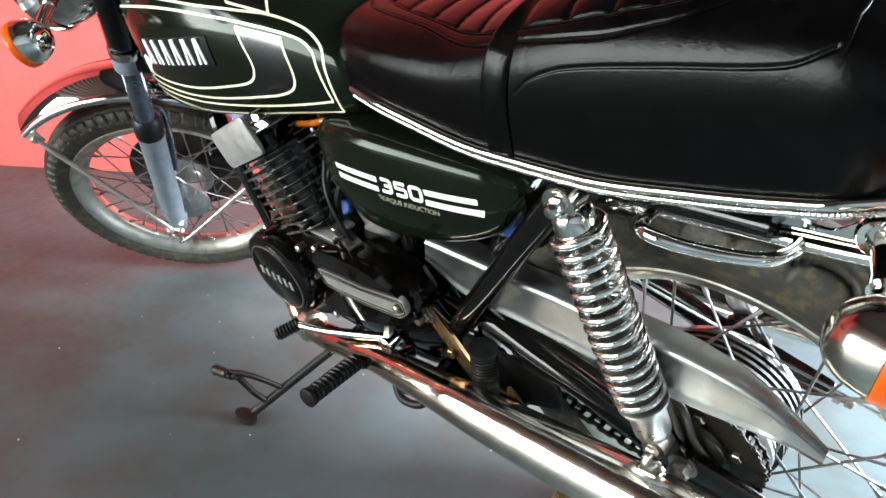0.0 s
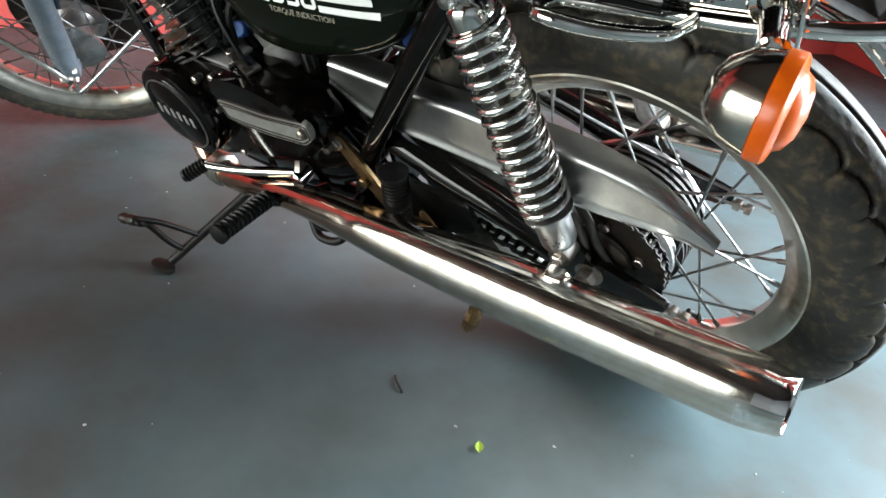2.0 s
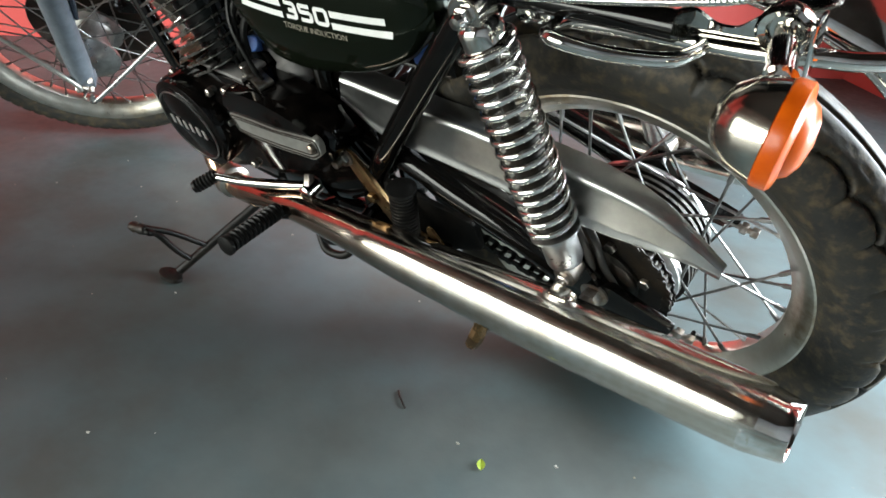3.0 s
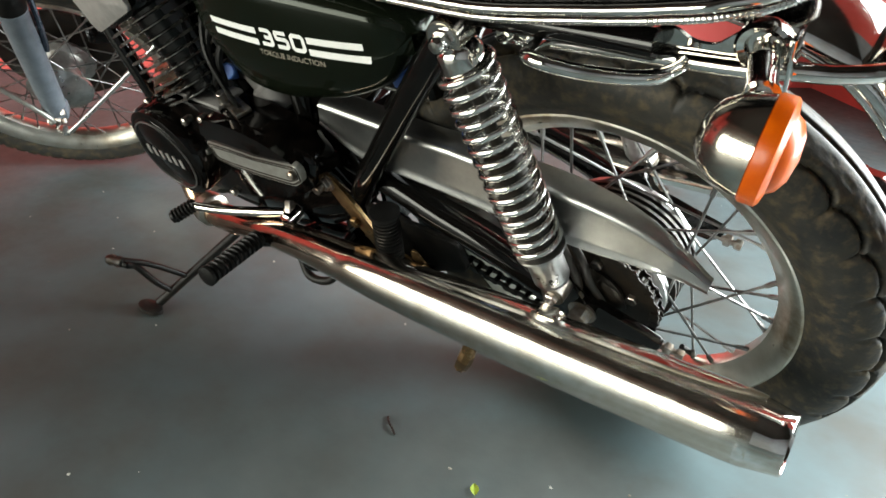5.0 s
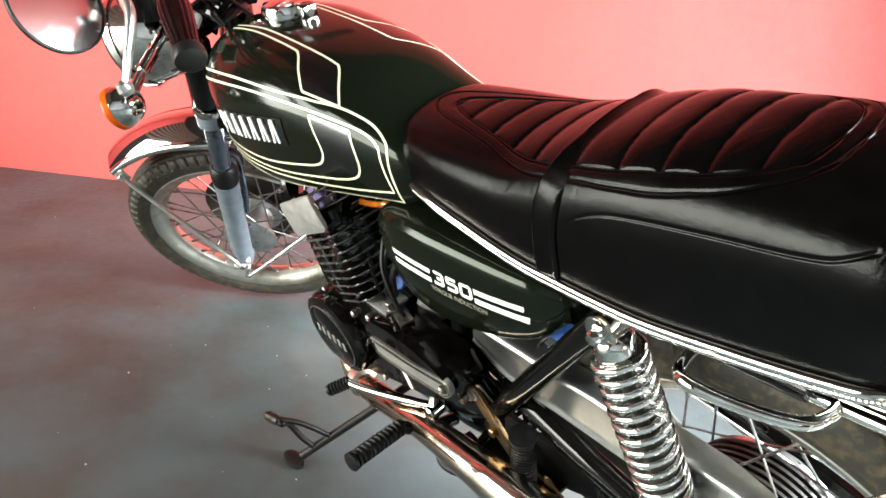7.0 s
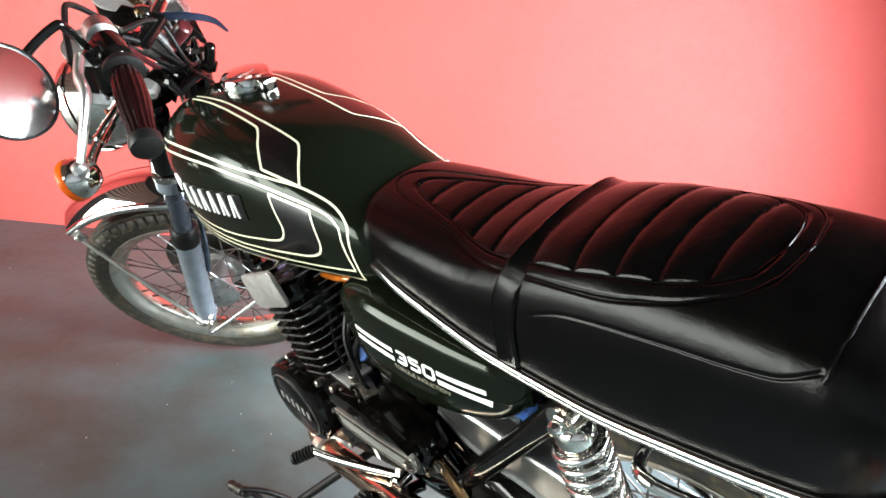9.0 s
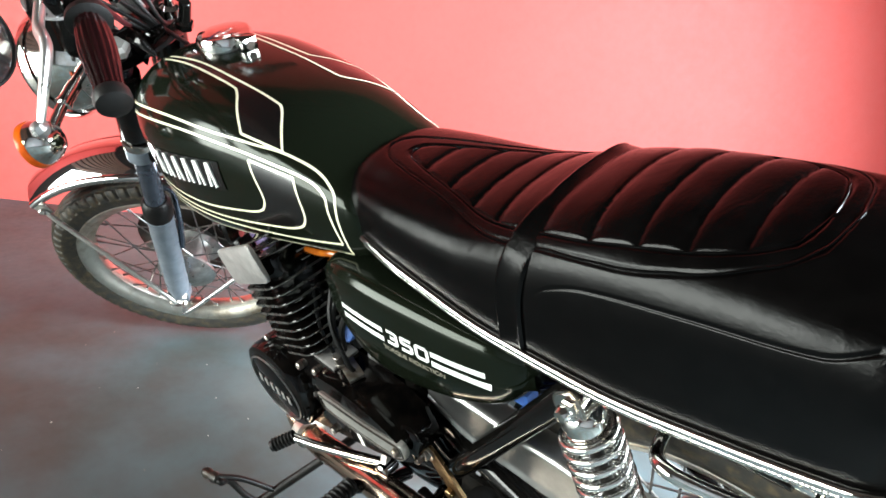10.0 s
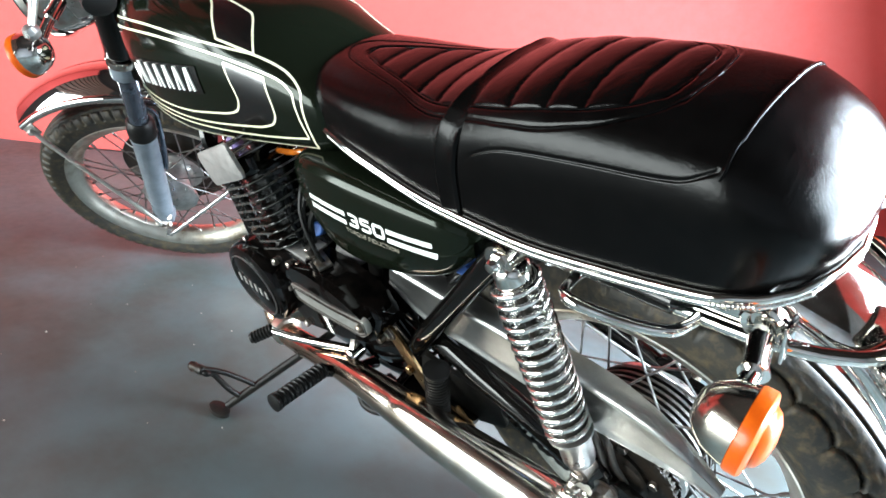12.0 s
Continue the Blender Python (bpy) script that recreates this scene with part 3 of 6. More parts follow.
def fender(center, radius_of, a0, a1, half, drop, mat, thick=0.0025, steps=60, lip=0.006, bead=0.0032, bow=1.35):
    """A curved guard about a wheel: outer skin, inner skin and rolled edges. bow: half the angle of its cross arc."""
    cx, cz = center
    prof = []
    for k in range(-10, 11):
        s = k / 10
        prof.append((half * math.sin(s * bow) / math.sin(bow), -drop * (1 - math.cos(s * bow)) / (1 - math.cos(bow))))
    flare = 0.001
    prof = [(prof[0][0] - flare, prof[0][1] - lip)] + prof + [(prof[-1][0] + flare, prof[-1][1] - lip)]
    loop = prof + [(y * 0.965, z - thick) for y, z in prof[::-1]]
    secs = []
    for i in range(steps + 1):
        a = a0 + (a1 - a0) * i / steps
        r = radius_of(a)
        secs.append([Vector((cx + (r + z) * math.cos(a), y, cz + (r + z) * math.sin(a))) for y, z in loop])
    bm = loft(secs)
    for side in (0, len(prof) - 1):
        tube([s[side] for s in secs], bead, 10, bm=bm)
    return bm


fpart("front_fender", fender((-1.32, 0), lambda a: 0.376, radians(113), radians(8), 0.053, 0.017, M_mirrorchrome, lip=0.008, bead=0.0092, bow=0.75), M_mirrorchrome, None, "chrome front mudguard")
for y in (-0.06, 0.06):
    tip = (-1.32 + 0.335 * math.cos(radians(111)), y * 1.0, 0.335 * math.sin(radians(111)))
    ys = -0.128 if y < 0 else 0.128
    bm = tube([fork(ys, -0.005, 0.012), fork(ys, 0.03, 0.02), Vector(tip) * 0.85 + Vector(fork(ys, 0.0)) * 0.15 + Vector((0, -0.004 if y < 0 else 0.004, 0)), tip], [0.0055, 0.0055, 0.0055, 0.005], 10, 5)
    block((0.03, 0.006, 0.03), Matrix.Translation(tip), 0.004, bm)
    hexbolt(Vector(tip) + Vector((0, -0.004, 0)), (0, -1, 0), 0.007, 0.008, bm)
    fpart("fender_stay", bm, M_strip, None, "grey steel mudguard stay")
    end = (-1.32 + 0.34 * math.cos(radians(13)), y, 0.34 * math.sin(radians(13)))
    fpart("fender_stay", tube([fork(ys, -0.015, -0.012), fork(ys, -0.02, -0.03), end], 0.005, 10, 5), M_lever, None, "chrome rear mudguard stay")
    bm = tube([fork(y * 1.6, 0.19, -0.026), fork(y * 1.55, 0.22, -0.029), fork(y * 1.35, 0.28, -0.028), fork(y * 1.05, 0.325, -0.018), fork(y, 0.335, 0.0)], 0.0055, 10, 5, flat=1.8)
    fpart("fender_bracket", bm, M_tube, None, "grey mudguard bracket")

# headlamp, bars and what sits on them
lamp_m = axis_m(Vector((-1.075, 0, 0.57)), (-1, 0, -0.05))
bm = lathe([(0.012, 0.0), (0.045, 0.004), (0.070, 0.022), (0.082, 0.055), (0.085, 0.10)], 48, lamp_m)
lamp = fpart("headlamp", bm, M_chrome, None, "round chrome headlamp")
fpart("lamp_rim", lathe([(0.084, 0.098), (0.089, 0.1), (0.090, 0.112), (0.084, 0.122), (0.076, 0.118), (0.076, 0.1)], 48, lamp_m), M_chrome, lamp)
fpart("lamp_glass", lathe([(0.001, 0.128), (0.04, 0.126), (0.076, 0.116), (0.076, 0.112), (0.001, 0.112)], 48, lamp_m), M_mirror, lamp, "clear headlamp lens")
for y in (-0.1, 0.1):
    fpart("lamp_ear", block((0.075, 0.006, 0.05), Matrix.Translation((-1.06, y, 0.575)), 0.003), M_alloy, lamp, "grey headlamp bracket")

BAR = [(-0.955, 0.0, 0.69), (-0.955, -0.055, 0.69), (-0.950, -0.10, 0.715), (-0.925, -0.17, 0.772), (-0.885, -0.232, 0.789), (-0.845, -0.29, 0.777), (-0.797, -0.408, 0.746)]
path = [(x, -y, z) for x, y, z in BAR[:0:-1]] + BAR
bars = fpart("handlebar", tube(path, 0.011, 16, 6), M_chrome, None, "chrome steel handlebar")
for y in (-0.05, 0.05):
    bm = block((0.045, 0.028, 0.05), Matrix.Translation((-0.958, y, 0.672)), 0.008)
    hexbolt((-0.972, y, 0.697), (0, 0, 1), 0.006, 0.007, bm)
    fpart("bar_clamp", bm, M_alloy, bars, "alloy handlebar clamp")


def grip(side):
    a, b = Vector((-0.843, side * 0.294, 0.776)), Vector((-0.798, side * 0.404, 0.747))
    d = b - a
    h = d.length
    prof = [(0.012, -0.006), (0.024, -0.004), (0.025, 0.004), (0.017, 0.008)]
    flange = fpart("grip_flange", lathe(prof, 32, axis_m(a, d)), M_rubber, bars, "black rubber grip flange")
    bm = bmesh.new()
    rings = []
    for k in range(15):
        f = k / 14
        r = 0.0148 + 0.0042 * math.sin(math.pi * min(1, 0.12 + f)) ** 1.2
        rings.append([bm.verts.new(axis_m(a, d) @ Vector(((r + (0.0006 if j % 4 < 2 else -0.0006)) * math.cos(j * math.pi / 32), (r + (0.0006 if j % 4 < 2 else -0.0006)) * math.sin(j * math.pi / 32), 0.008 + f * (h - 0.012)))) for j in range(64)])
    ring_faces(bm, rings)
    grip_ob = fpart("grip", bm, M_grip, bars, "dark red-black fluted rubber handgrip")
    fpart("grip_end", lathe([(0.013, h - 0.006), (0.0185, h - 0.004), (0.0195, h + 0.004), (0.018, h + 0.011), (0.012, h + 0.0135), (0.001, h + 0.014)], 32, axis_m(a, d)), M_rubber, grip_ob, "black rubber end cap")


def controls(side):
    c = Vector((-0.868, side * 0.257, 0.783))
    d = (Vector((-0.845, side * 0.29, 0.777)) - c).normalized()
    bm = lathe([(0.013, -0.022), (0.020, -0.02), (0.021, 0.0), (0.020, 0.02), (0.013, 0.022)], 24, axis_m(c, d))
    block((0.03, 0.035, 0.026), Matrix.Translation(c + Vector((-0.012, 0, 0.006))), 0.006, bm)
    sw = fpart("switch_housing", bm, M_engine, bars, "black switch housing")
    perch = fpart("lever_perch", lathe([(0.012, -0.014), (0.02, -0.012), (0.02, 0.012), (0.012, 0.014)], 20, axis_m(c - d * 0.05, d)), M_alloy, bars, "alloy lever perch")
    root = Vector((-0.945, side * 0.222, 0.772))
    tip = Vector((-0.945, side * 0.365, 0.706))
    mid = Vector((-0.926, side * 0.285, 0.753))
    bm = tube([root, root.lerp(mid, 0.5) + Vector((-0.006, 0, 0)), mid, Vector((-0.934, side * 0.335, 0.727)), tip], [0.0115, 0.0115, 0.012, 0.010, 0.008], 14, 6, flat=0.6)
    lathe([(0.001, -0.011), (0.008, -0.008), (0.0115, 0), (0.008, 0.008), (0.001, 0.011)], 20, Matrix.Translation(tip), bm)
    fpart("lever", bm, M_lever, bars, "polished alloy hand lever with ball end")


for side in (-1, 1):
    grip(side)
    controls(side)

# left mirror: a round glass on a cranked black stem
stem_base = TURN @ Vector((-0.913, -0.235, 0.790))
stem_bend = TURN @ Vector((-0.905, -0.262, 0.838))
stem_out = TURN @ Vector((-0.94, -0.29, 0.832))
mc = Vector((-0.705, -0.318, 0.70))
face = Vector((0.925, 0.43, 0.275)).normalized()
mir_m = axis_m(mc, face)
mirror = part("mirror", lathe([(0.001, -0.022), (0.032, -0.02), (0.051, -0.010), (0.0575, -0.002), (0.0575, 0.003), (0.055, 0.004), (0.0545, 0.001), (0.001, 0.001)], 48, mir_m), M_rubber, bike, "round black rear-view mirror")
part("mirror_glass", lathe([(0.001, -0.001), (0.0543, -0.001)] + [(0.0543 * k / 8, 0.0012 + 0.0023 * (1 - (k / 8) ** 2)) for k in range(8, 0, -1)] + [(0.001, 0.0035)], 48, mir_m), M_haze, mirror, "round hazed mirror glass")
part("mirror_stem", tube([stem_base, stem_base.lerp(stem_bend, 0.75) + Vector((0.004, 0.004, 0.004)), stem_bend, stem_out, mc - face * 0.014], 0.0058, 12, 6), M_black, mirror, "cranked black mirror stem")

# instruments
for y in (-0.085, 0.055):
    m = axis_m(Vector((-1.035, y, 0.700)), (0.45, 0, 0.9))
    g = fpart("gauge", lathe([(0.02, -0.05), (0.042, -0.045), (0.045, 0.0), (0.046, 0.012), (0.043, 0.015), (0.041, 0.01), (0.001, 0.01)], 40, m), M_black, None, "round instrument dial in black housing")
    fpart("dial_face", lathe([(0.001, 0.0105), (0.0405, 0.0105), (0.0405, 0.0115), (0.001, 0.0115)], 40, m), M_panel, g, "black dial face")
    fpart("dial_ring", lathe([(0.0415, 0.012), (0.0465, 0.012), (0.0465, 0.017), (0.0415, 0.017)], 40, m), M_plate, g, "grey dial bezel")
    bm = bmesh.new()
    for k in range(9):
        a = radians(-40 + k * 32)
        block((0.008, 0.0018, 0.0006), m @ Matrix.Rotation(a, 4, "Z") @ Matrix.Translation((0.032, 0, 0.012)), 0, bm)
    fpart("dial_marks", bm, M_white_dec, g, "white dial marks")
bm = block((0.066, 0.072, 0.014), axis_m(Vector((-0.945, -0.085, 0.720)), (0.45, -0.1, 0.9)), 0.004)
dash = fpart("dash_panel", bm, M_black, None, "black dash panel with key switch")
fpart("key_switch", lathe([(0.006, 0.012), (0.013, 0.014), (0.013, 0.02), (0.006, 0.022)], 24, axis_m(Vector((-0.937, -0.068, 0.716)), (0.45, 0, 0.9))), M_chrome, dash, "chrome ignition switch")
fpart("key", slab([(-0.009, 0), (0.009, 0), (0.011, 0.014), (0.006, 0.022), (-0.006, 0.022), (-0.011, 0.014)], 0.0022, axis_m(Vector((-0.926, -0.068, 0.742)), (0.2, 1, 0.2)) , 0.0006), M_zinc, dash, "brass key in the switch")
fpart("warning_lamp", lathe([(0.005, 0.012), (0.006, 0.016), (0.001, 0.019)], 16, axis_m(Vector((-0.940, -0.100, 0.712)), (0.45, 0, 0.9))), M_red, dash, "small red warning lamp")
# cables
for k, (p, mid, q) in enumerate((((-0.955, -0.23, 0.772), (-0.985, -0.11, 0.79), (-0.985, 0.0, 0.60)), ((-0.96, -0.22, 0.765), (-1.03, -0.13, 0.72), (-1.0, 0.01, 0.55)),
                                 ((-0.955, 0.23, 0.772), (-0.99, 0.13, 0.80), (-0.985, 0.03, 0.60)), ((-0.945, -0.2, 0.775), (-0.93, -0.11, 0.70), (-0.94, -0.02, 0.55)))):
    fpart("control_cable", tube([p, Vector(p).lerp(Vector(mid), 0.6) + Vector((0, 0, 0.015)), mid, Vector(mid).lerp(Vector(q), 0.5), q], 0.0035 if k else 0.0045, 8, 6), M_rubber, None, "thin control cable")
bm = tube([(-0.86, 0.23, 0.79), (-0.80, 0.25, 0.84), (-0.76, 0.23, 0.80), (-0.80, 0.19, 0.77), (-0.88, 0.17, 0.80)], 0.0016, 6, 8)
fpart("loose_strap", bm, M_rubber, None, "thin loose black strap")
# Added dark red bar: paints the red wall's reflection in the chrome handlebar.
bm = rod((-0.953, -0.045, 0.650), (-0.897, -0.045, 0.677), 0.0125, 18, 0.003)
fpart("red_reflection_bar", bm, M_dark_red, None, "dark red bar standing for the wall's reflection in the handlebar")
bm = lathe([(0.012, 0), (0.017, 0.003), (0.017, 0.016), (0.010, 0.02), (0.006, 0.034)], 20, axis_m(Vector((-0.945, -0.002, 0.598)), (0.46, 0, 0.89)))
fpart("stem_nut", bm, M_chrome, None, "domed chrome steering stem nut")
bm = rod((-0.905, -0.05, 0.600), (-0.880, -0.05, 0.636), 0.009, 14, 0.002)
lathe([(0.012, 0), (0.014, 0.003), (0.014, 0.012), (0.010, 0.014)], 6, axis_m(Vector((-0.908, -0.05, 0.596)), (0.5, 0, 0.8)), bm)
fpart("lock_post", bm, M_black, None, "black steering lock post")
bm = tube([(-0.985, -0.03, 0.705), (-0.935, -0.045, 0.705), (-0.885, -0.045, 0.690), (-0.855, -0.04, 0.668), (-0.838, -0.05, 0.648)], [0.006, 0.0065, 0.006, 0.005, 0.002], 12, 6, flat=0.16)
fpart("ribbon", bm, M_navy, None, "crumpled dark blue ribbon")
bm = tube([(-0.93, -0.165, 0.752), (-0.945, -0.13, 0.715), (-0.957, -0.10, 0.668), (-0.962, -0.085, 0.648), (-0.955, -0.07, 0.638)], 0.0042, 10, 6)
fpart("choke_cable", bm, M_dark_red, None, "faded red cable sleeve")
for p_, q_, w_ in (((-1.0, -0.06, 0.575), (-0.925, -0.07, 0.618), 0.016), ((-0.985, -0.02, 0.63), (-0.935, -0.075, 0.612), 0.012), ((-0.975, -0.08, 0.63), (-0.94, -0.11, 0.60), 0.011)):
    p_, q_ = Vector(p_), Vector(q_)
    fpart("cable_bracket", tube([p_, p_.lerp(q_, 0.5) + Vector((0, 0, 0.01)), q_], [w_, w_ * 0.9, w_ * 0.4], 10, 4, flat=0.25), M_engine, None, "gloss black cable bracket")
for k in range(5):
    p_ = Vector((-0.95 + 0.006 * k, -0.19 + 0.012 * k, 0.765 - 0.004 * k))
    q_ = Vector((-0.985 + 0.008 * k, -0.03 + 0.015 * k, 0.58))
    fpart("control_cable", tube([p_, p_.lerp(q_, 0.35) + Vector((-0.02 + 0.01 * k, 0.01, 0.02)), p_.lerp(q_, 0.75) + Vector((0.02, -0.012 * k, 0.0)), q_], 0.0034, 8, 6), M_rubber, None, "thin control cable")


def indicator(c, d, stalk_root, front, size):
    """A bullet turn signal: chrome bowl, amber lens facing d, chrome stalk."""
    m = axis_m(c, d)
    bowl = [(0.001, -0.036), (0.012, -0.0345), (0.022, -0.028), (0.029, -0.017), (0.0325, -0.004), (0.033, 0.0), (0.031, 0.001)]
    bowl = [(r * size, h * size) for r, h in bowl]
    body = (fpart("turn_signal", lathe(bowl, 40, m), M_chrome, None, "chrome bullet turn signal with amber lens") if front
            else part("turn_signal", lathe(bowl, 40, m), M_bowl, bike, "chrome bullet turn signal with amber lens"))
    lens = [(0.0335, 0.0005), (0.0345, 0.002), (0.0345, 0.011), (0.032, 0.013), (0.025, 0.0145), (0.022, 0.019), (0.014, 0.023), (0.001, 0.0245)]
    lens = lathe([(r * size, h * size) for r, h in lens], 40, m)
    stalk = tube([stalk_root, Vector(stalk_root).lerp(Vector(c), 0.5), Vector(c) - Vector(d).normalized() * 0.014], [0.0082, 0.0082, 0.0082], 18, 4)
    collar_p = Vector(stalk_root).lerp(Vector(c), 0.38)
    lathe([(0.008, -0.020), (0.0105, -0.018), (0.0105, 0.010), (0.0125, 0.020)], 18, axis_m(collar_p, Vector(c) - Vector(stalk_root)), stalk)
    if front:
        fpart("amber_lens", lens, M_amber, body, "amber plastic lens")
        fpart("stalk", stalk, M_chrome, body)
    else:
        part("amber_lens", lens, M_amber, body, "amber plastic lens")
        part("stalk", stalk, M_chrome, body)


for side in (-1, 1):
    indicator((-1.098, side * 0.243, 0.600), (-1, side * 0.15, -0.05), (-1.055, side * 0.105, 0.615), True, 1.0)

# ---- tank
TANK_Y = -0.02
TANK = [  # x, half width, top, bottom
    (-0.905, 0.020, 0.500, 0.440), (-0.902, 0.070, 0.530, 0.395), (-0.89, 0.098, 0.553, 0.372), (-0.865, 0.119, 0.567, 0.360), (-0.82, 0.134, 0.576, 0.356),
    (-0.75, 0.141, 0.577, 0.357), (-0.68, 0.138, 0.569, 0.361), (-0.60, 0.127, 0.556, 0.368), (-0.52, 0.114, 0.536, 0.377), (-0.45, 0.101, 0.508, 0.385),
    (-0.41, 0.092, 0.488, 0.389), (-0.392, 0.080, 0.470, 0.398), (-0.388, 0.05, 0.45, 0.43)]


def tank_section(x, w, top, bot):
    h = top - bot
    half = [(0.0, top), (0.30 * w, top - 0.01 * h), (0.58 * w, top - 0.05 * h), (0.80 * w, top - 0.13 * h), (0.925 * w, top - 0.235 * h), (0.985 * w, top - 0.36 * h), (1.0 * w, top - 0.52 * h),
            (0.985 * w, top - 0.70 * h), (0.955 * w, top - 0.86 * h), (0.90 * w, top - 0.96 * h), (0.78 * w, bot), (0.4 * w, bot + 0.03 * h), (0.0, bot + 0.06 * h)]
    full = [(-y, z) for y, z in half] + [(y, z) for y, z in half[-2:0:-1]]
    return [p for p in smooth_path([(x, y + TANK_Y, z) for y, z in full], 3, True)]


def tank_rows():
    rows = []
    keys = [Vector((x, w, t)) for x, w, t, b in TANK]
    bots = [Vector((x, b, 0)) for x, w, t, b in TANK]
    for a, b in zip(smooth_path(keys, 4), smooth_path(bots, 4)):
        rows.append(tank_section(a.x, a.y, a.z, b.y))
    return rows


tank_bm = loft(tank_rows())
bmesh.ops.recalc_face_normals(tank_bm, faces=tank_bm.faces[:])
tank_bm.normal_update()
tank_tree = BVHTree.FromBMesh(tank_bm)
tank = part("fuel_tank", tank_bm, M_paint, bike, "dark metallic green fuel tank with cream pinstripes", 60)


def on_surface(tree, p, d):
    hit = tree.ray_cast(Vector(p), Vector(d))
    return (hit[0], hit[1]) if hit[0] is not None else (None, None)


def ribbon(tree, points, d, width, lift=0.0007, per=10, smooth=True):
    """A painted line on a surface: points are cast along d."""
    line = smooth_path(points, per) if smooth else [Vector(a).lerp(Vector(b), k / per) for a, b in zip(points, points[1:]) for k in range(per)] + [Vector(points[-1])]
    hits = [on_surface(tree, p, d) for p in line]
    hits = [(p, n if n.dot(Vector(d)) < 0 else -n) for p, n in hits if p is not None]
    bm = bmesh.new()
    prev = None
    for i, (p, n) in enumerate(hits):
        t = (hits[min(i + 1, len(hits) - 1)][0] - hits[max(i - 1, 0)][0]).normalized()
        s = n.cross(t).normalized() * width / 2
        row = (bm.verts.new(p + n * lift + s), bm.verts.new(p + n * lift - s))
        if prev:
            bm.faces.new((*prev, row[1], row[0]))
        prev = row
    return bm


SIDE_IN, DOWN = (0, 1, 0), (0, 0, -1)

# filler cap
cm = axis_m(Vector((-0.755, -0.012, 0.577)), (0.06, 0, 1))
cap = part("filler_cap", lathe([(0.036, -0.004), (0.0395, 0.0), (0.0395, 0.014), (0.036, 0.019), (0.02, 0.022), (0.001, 0.0225)], 40, cm), M_chrome, bike, "chrome hinged fuel filler cap")
bm = block((0.028, 0.026, 0.020), Matrix.Translation((-0.712, -0.006, 0.583)) @ Matrix.Rotation(0.25, 4, "Y"), 0.004)
part("cap_latch", bm, M_chrome, cap, "chrome cap latch with keyhole")
part("keyhole", lathe([(0.001, 0), (0.006, 0), (0.006, 0.001), (0.001, 0.001)], 20, axis_m(Vector((-0.6985, -0.006, 0.5795)), (1, 0, -0.25))), M_grime, cap, "dark keyhole")

# ---- seat
SEAT_X0, SEAT_X1 = -0.392, 0.215


def lerp_keys(keys, x):
    if x <= keys[0][0]:
        return keys[0][1]
    n = len(keys)
    for i in range(n - 1):
        (a, va), (b, vb) = keys[i], keys[i + 1]
        if x <= b:
            d = (vb - va) / (b - a)

            def tangent(k):
                if k == 0 or k == n - 1:
                    return d
                l = (keys[k][1] - keys[k - 1][1]) / (keys[k][0] - keys[k - 1][0])
                r = (keys[k + 1][1] - keys[k][1]) / (keys[k + 1][0] - keys[k][0])
                return 0.0 if l * r <= 0 else 2 * l * r / (l + r)

            h, f = b - a, (x - a) / (b - a)
            return va * (2 * f ** 3 - 3 * f * f + 1) + h * tangent(i) * (f ** 3 - 2 * f * f + f) + vb * (3 * f * f - 2 * f ** 3) + h * tangent(i + 1) * (f ** 3 - f * f)
    return keys[-1][1]


SEAT_TOP = [(-0.392, 0.500), (-0.33, 0.502), (-0.25, 0.505), (-0.17, 0.522), (-0.13, 0.536), (-0.05, 0.552), (0.06, 0.558), (0.112, 0.5555), (0.135, 0.546), (0.16, 0.531), (0.185, 0.507), (0.203, 0.480), (0.215, 0.445)]
SEAT_Y = -0.0175
SEAT_W = [(-0.392, 0.088), (-0.33, 0.098), (-0.20, 0.106), (-0.05, 0.109), (0.12, 0.107), (0.215, 0.100)]
SEAT_BOT = [(-0.392, 0.432), (-0.30, 0.418), (-0.18, 0.402), (-0.08, 0.401), (0.04, 0.414), (0.11, 0.425), (0.215, 0.438)]
SEAT_NX, SEAT_NA = 420, 300


PLEATS = (-0.355, -0.318, -0.281, -0.243, -0.204, -0.150, -0.098, -0.057, -0.020, 0.017, 0.055)
PANEL_IN = [(-0.352, 0.0), (-0.344, 0.13), (-0.27, 0.45), (-0.19, 0.68), (-0.10, 0.745), (-0.026, 0.69), (0.015, 0.60), (0.045, 0.42), (0.053, 0.15), (0.0545, 0.0)]
PANEL_OUT = [(-0.376, 0.0), (-0.372, 0.12), (-0.358, 0.28), (-0.278, 0.55), (-0.186, 0.80), (-0.065, 0.85), (-0.003, 0.78), (0.042, 0.62), (0.062, 0.40), (0.069, 0.0)]


def seat_groove(x, s):
    """Depth of the stitched seams; s runs across the top from -1 to 1."""
    cut = 0.0
    y = s
    # two stitched outlines round the pleats
    for keys, w, depth in ((PANEL_IN, 0.0036, 0.0022), (PANEL_OUT, 0.003, 0.0016)):
        if keys[0][0] < x < keys[-1][0]:
            lim = lerp_keys(keys, x)
            slope = (lerp_keys(keys, x + 0.003) - lerp_keys(keys, x - 0.003)) / 0.006 * 0.108
            cut = max(cut, groove((abs(y) - lim) * 0.108 / math.sqrt(1 + slope * slope), w, depth))
    if PANEL_IN[0][0] < x < PANEL_IN[-1][0] and abs(y) < lerp_keys(PANEL_IN, x):
        for lo, hi in zip(PLEATS, PLEATS[1:]):
            bend = 0.012 * y * y * (1 if lo > -0.15 else 1.4)
            if lo + bend <= x < hi + bend:
                f = (x - lo - bend) / (hi - lo)
                cut = max(cut, 0.0034 * (1 - math.sqrt(max(0.0, 4 * f * (1 - f)))) ** 1.2)
    return cut


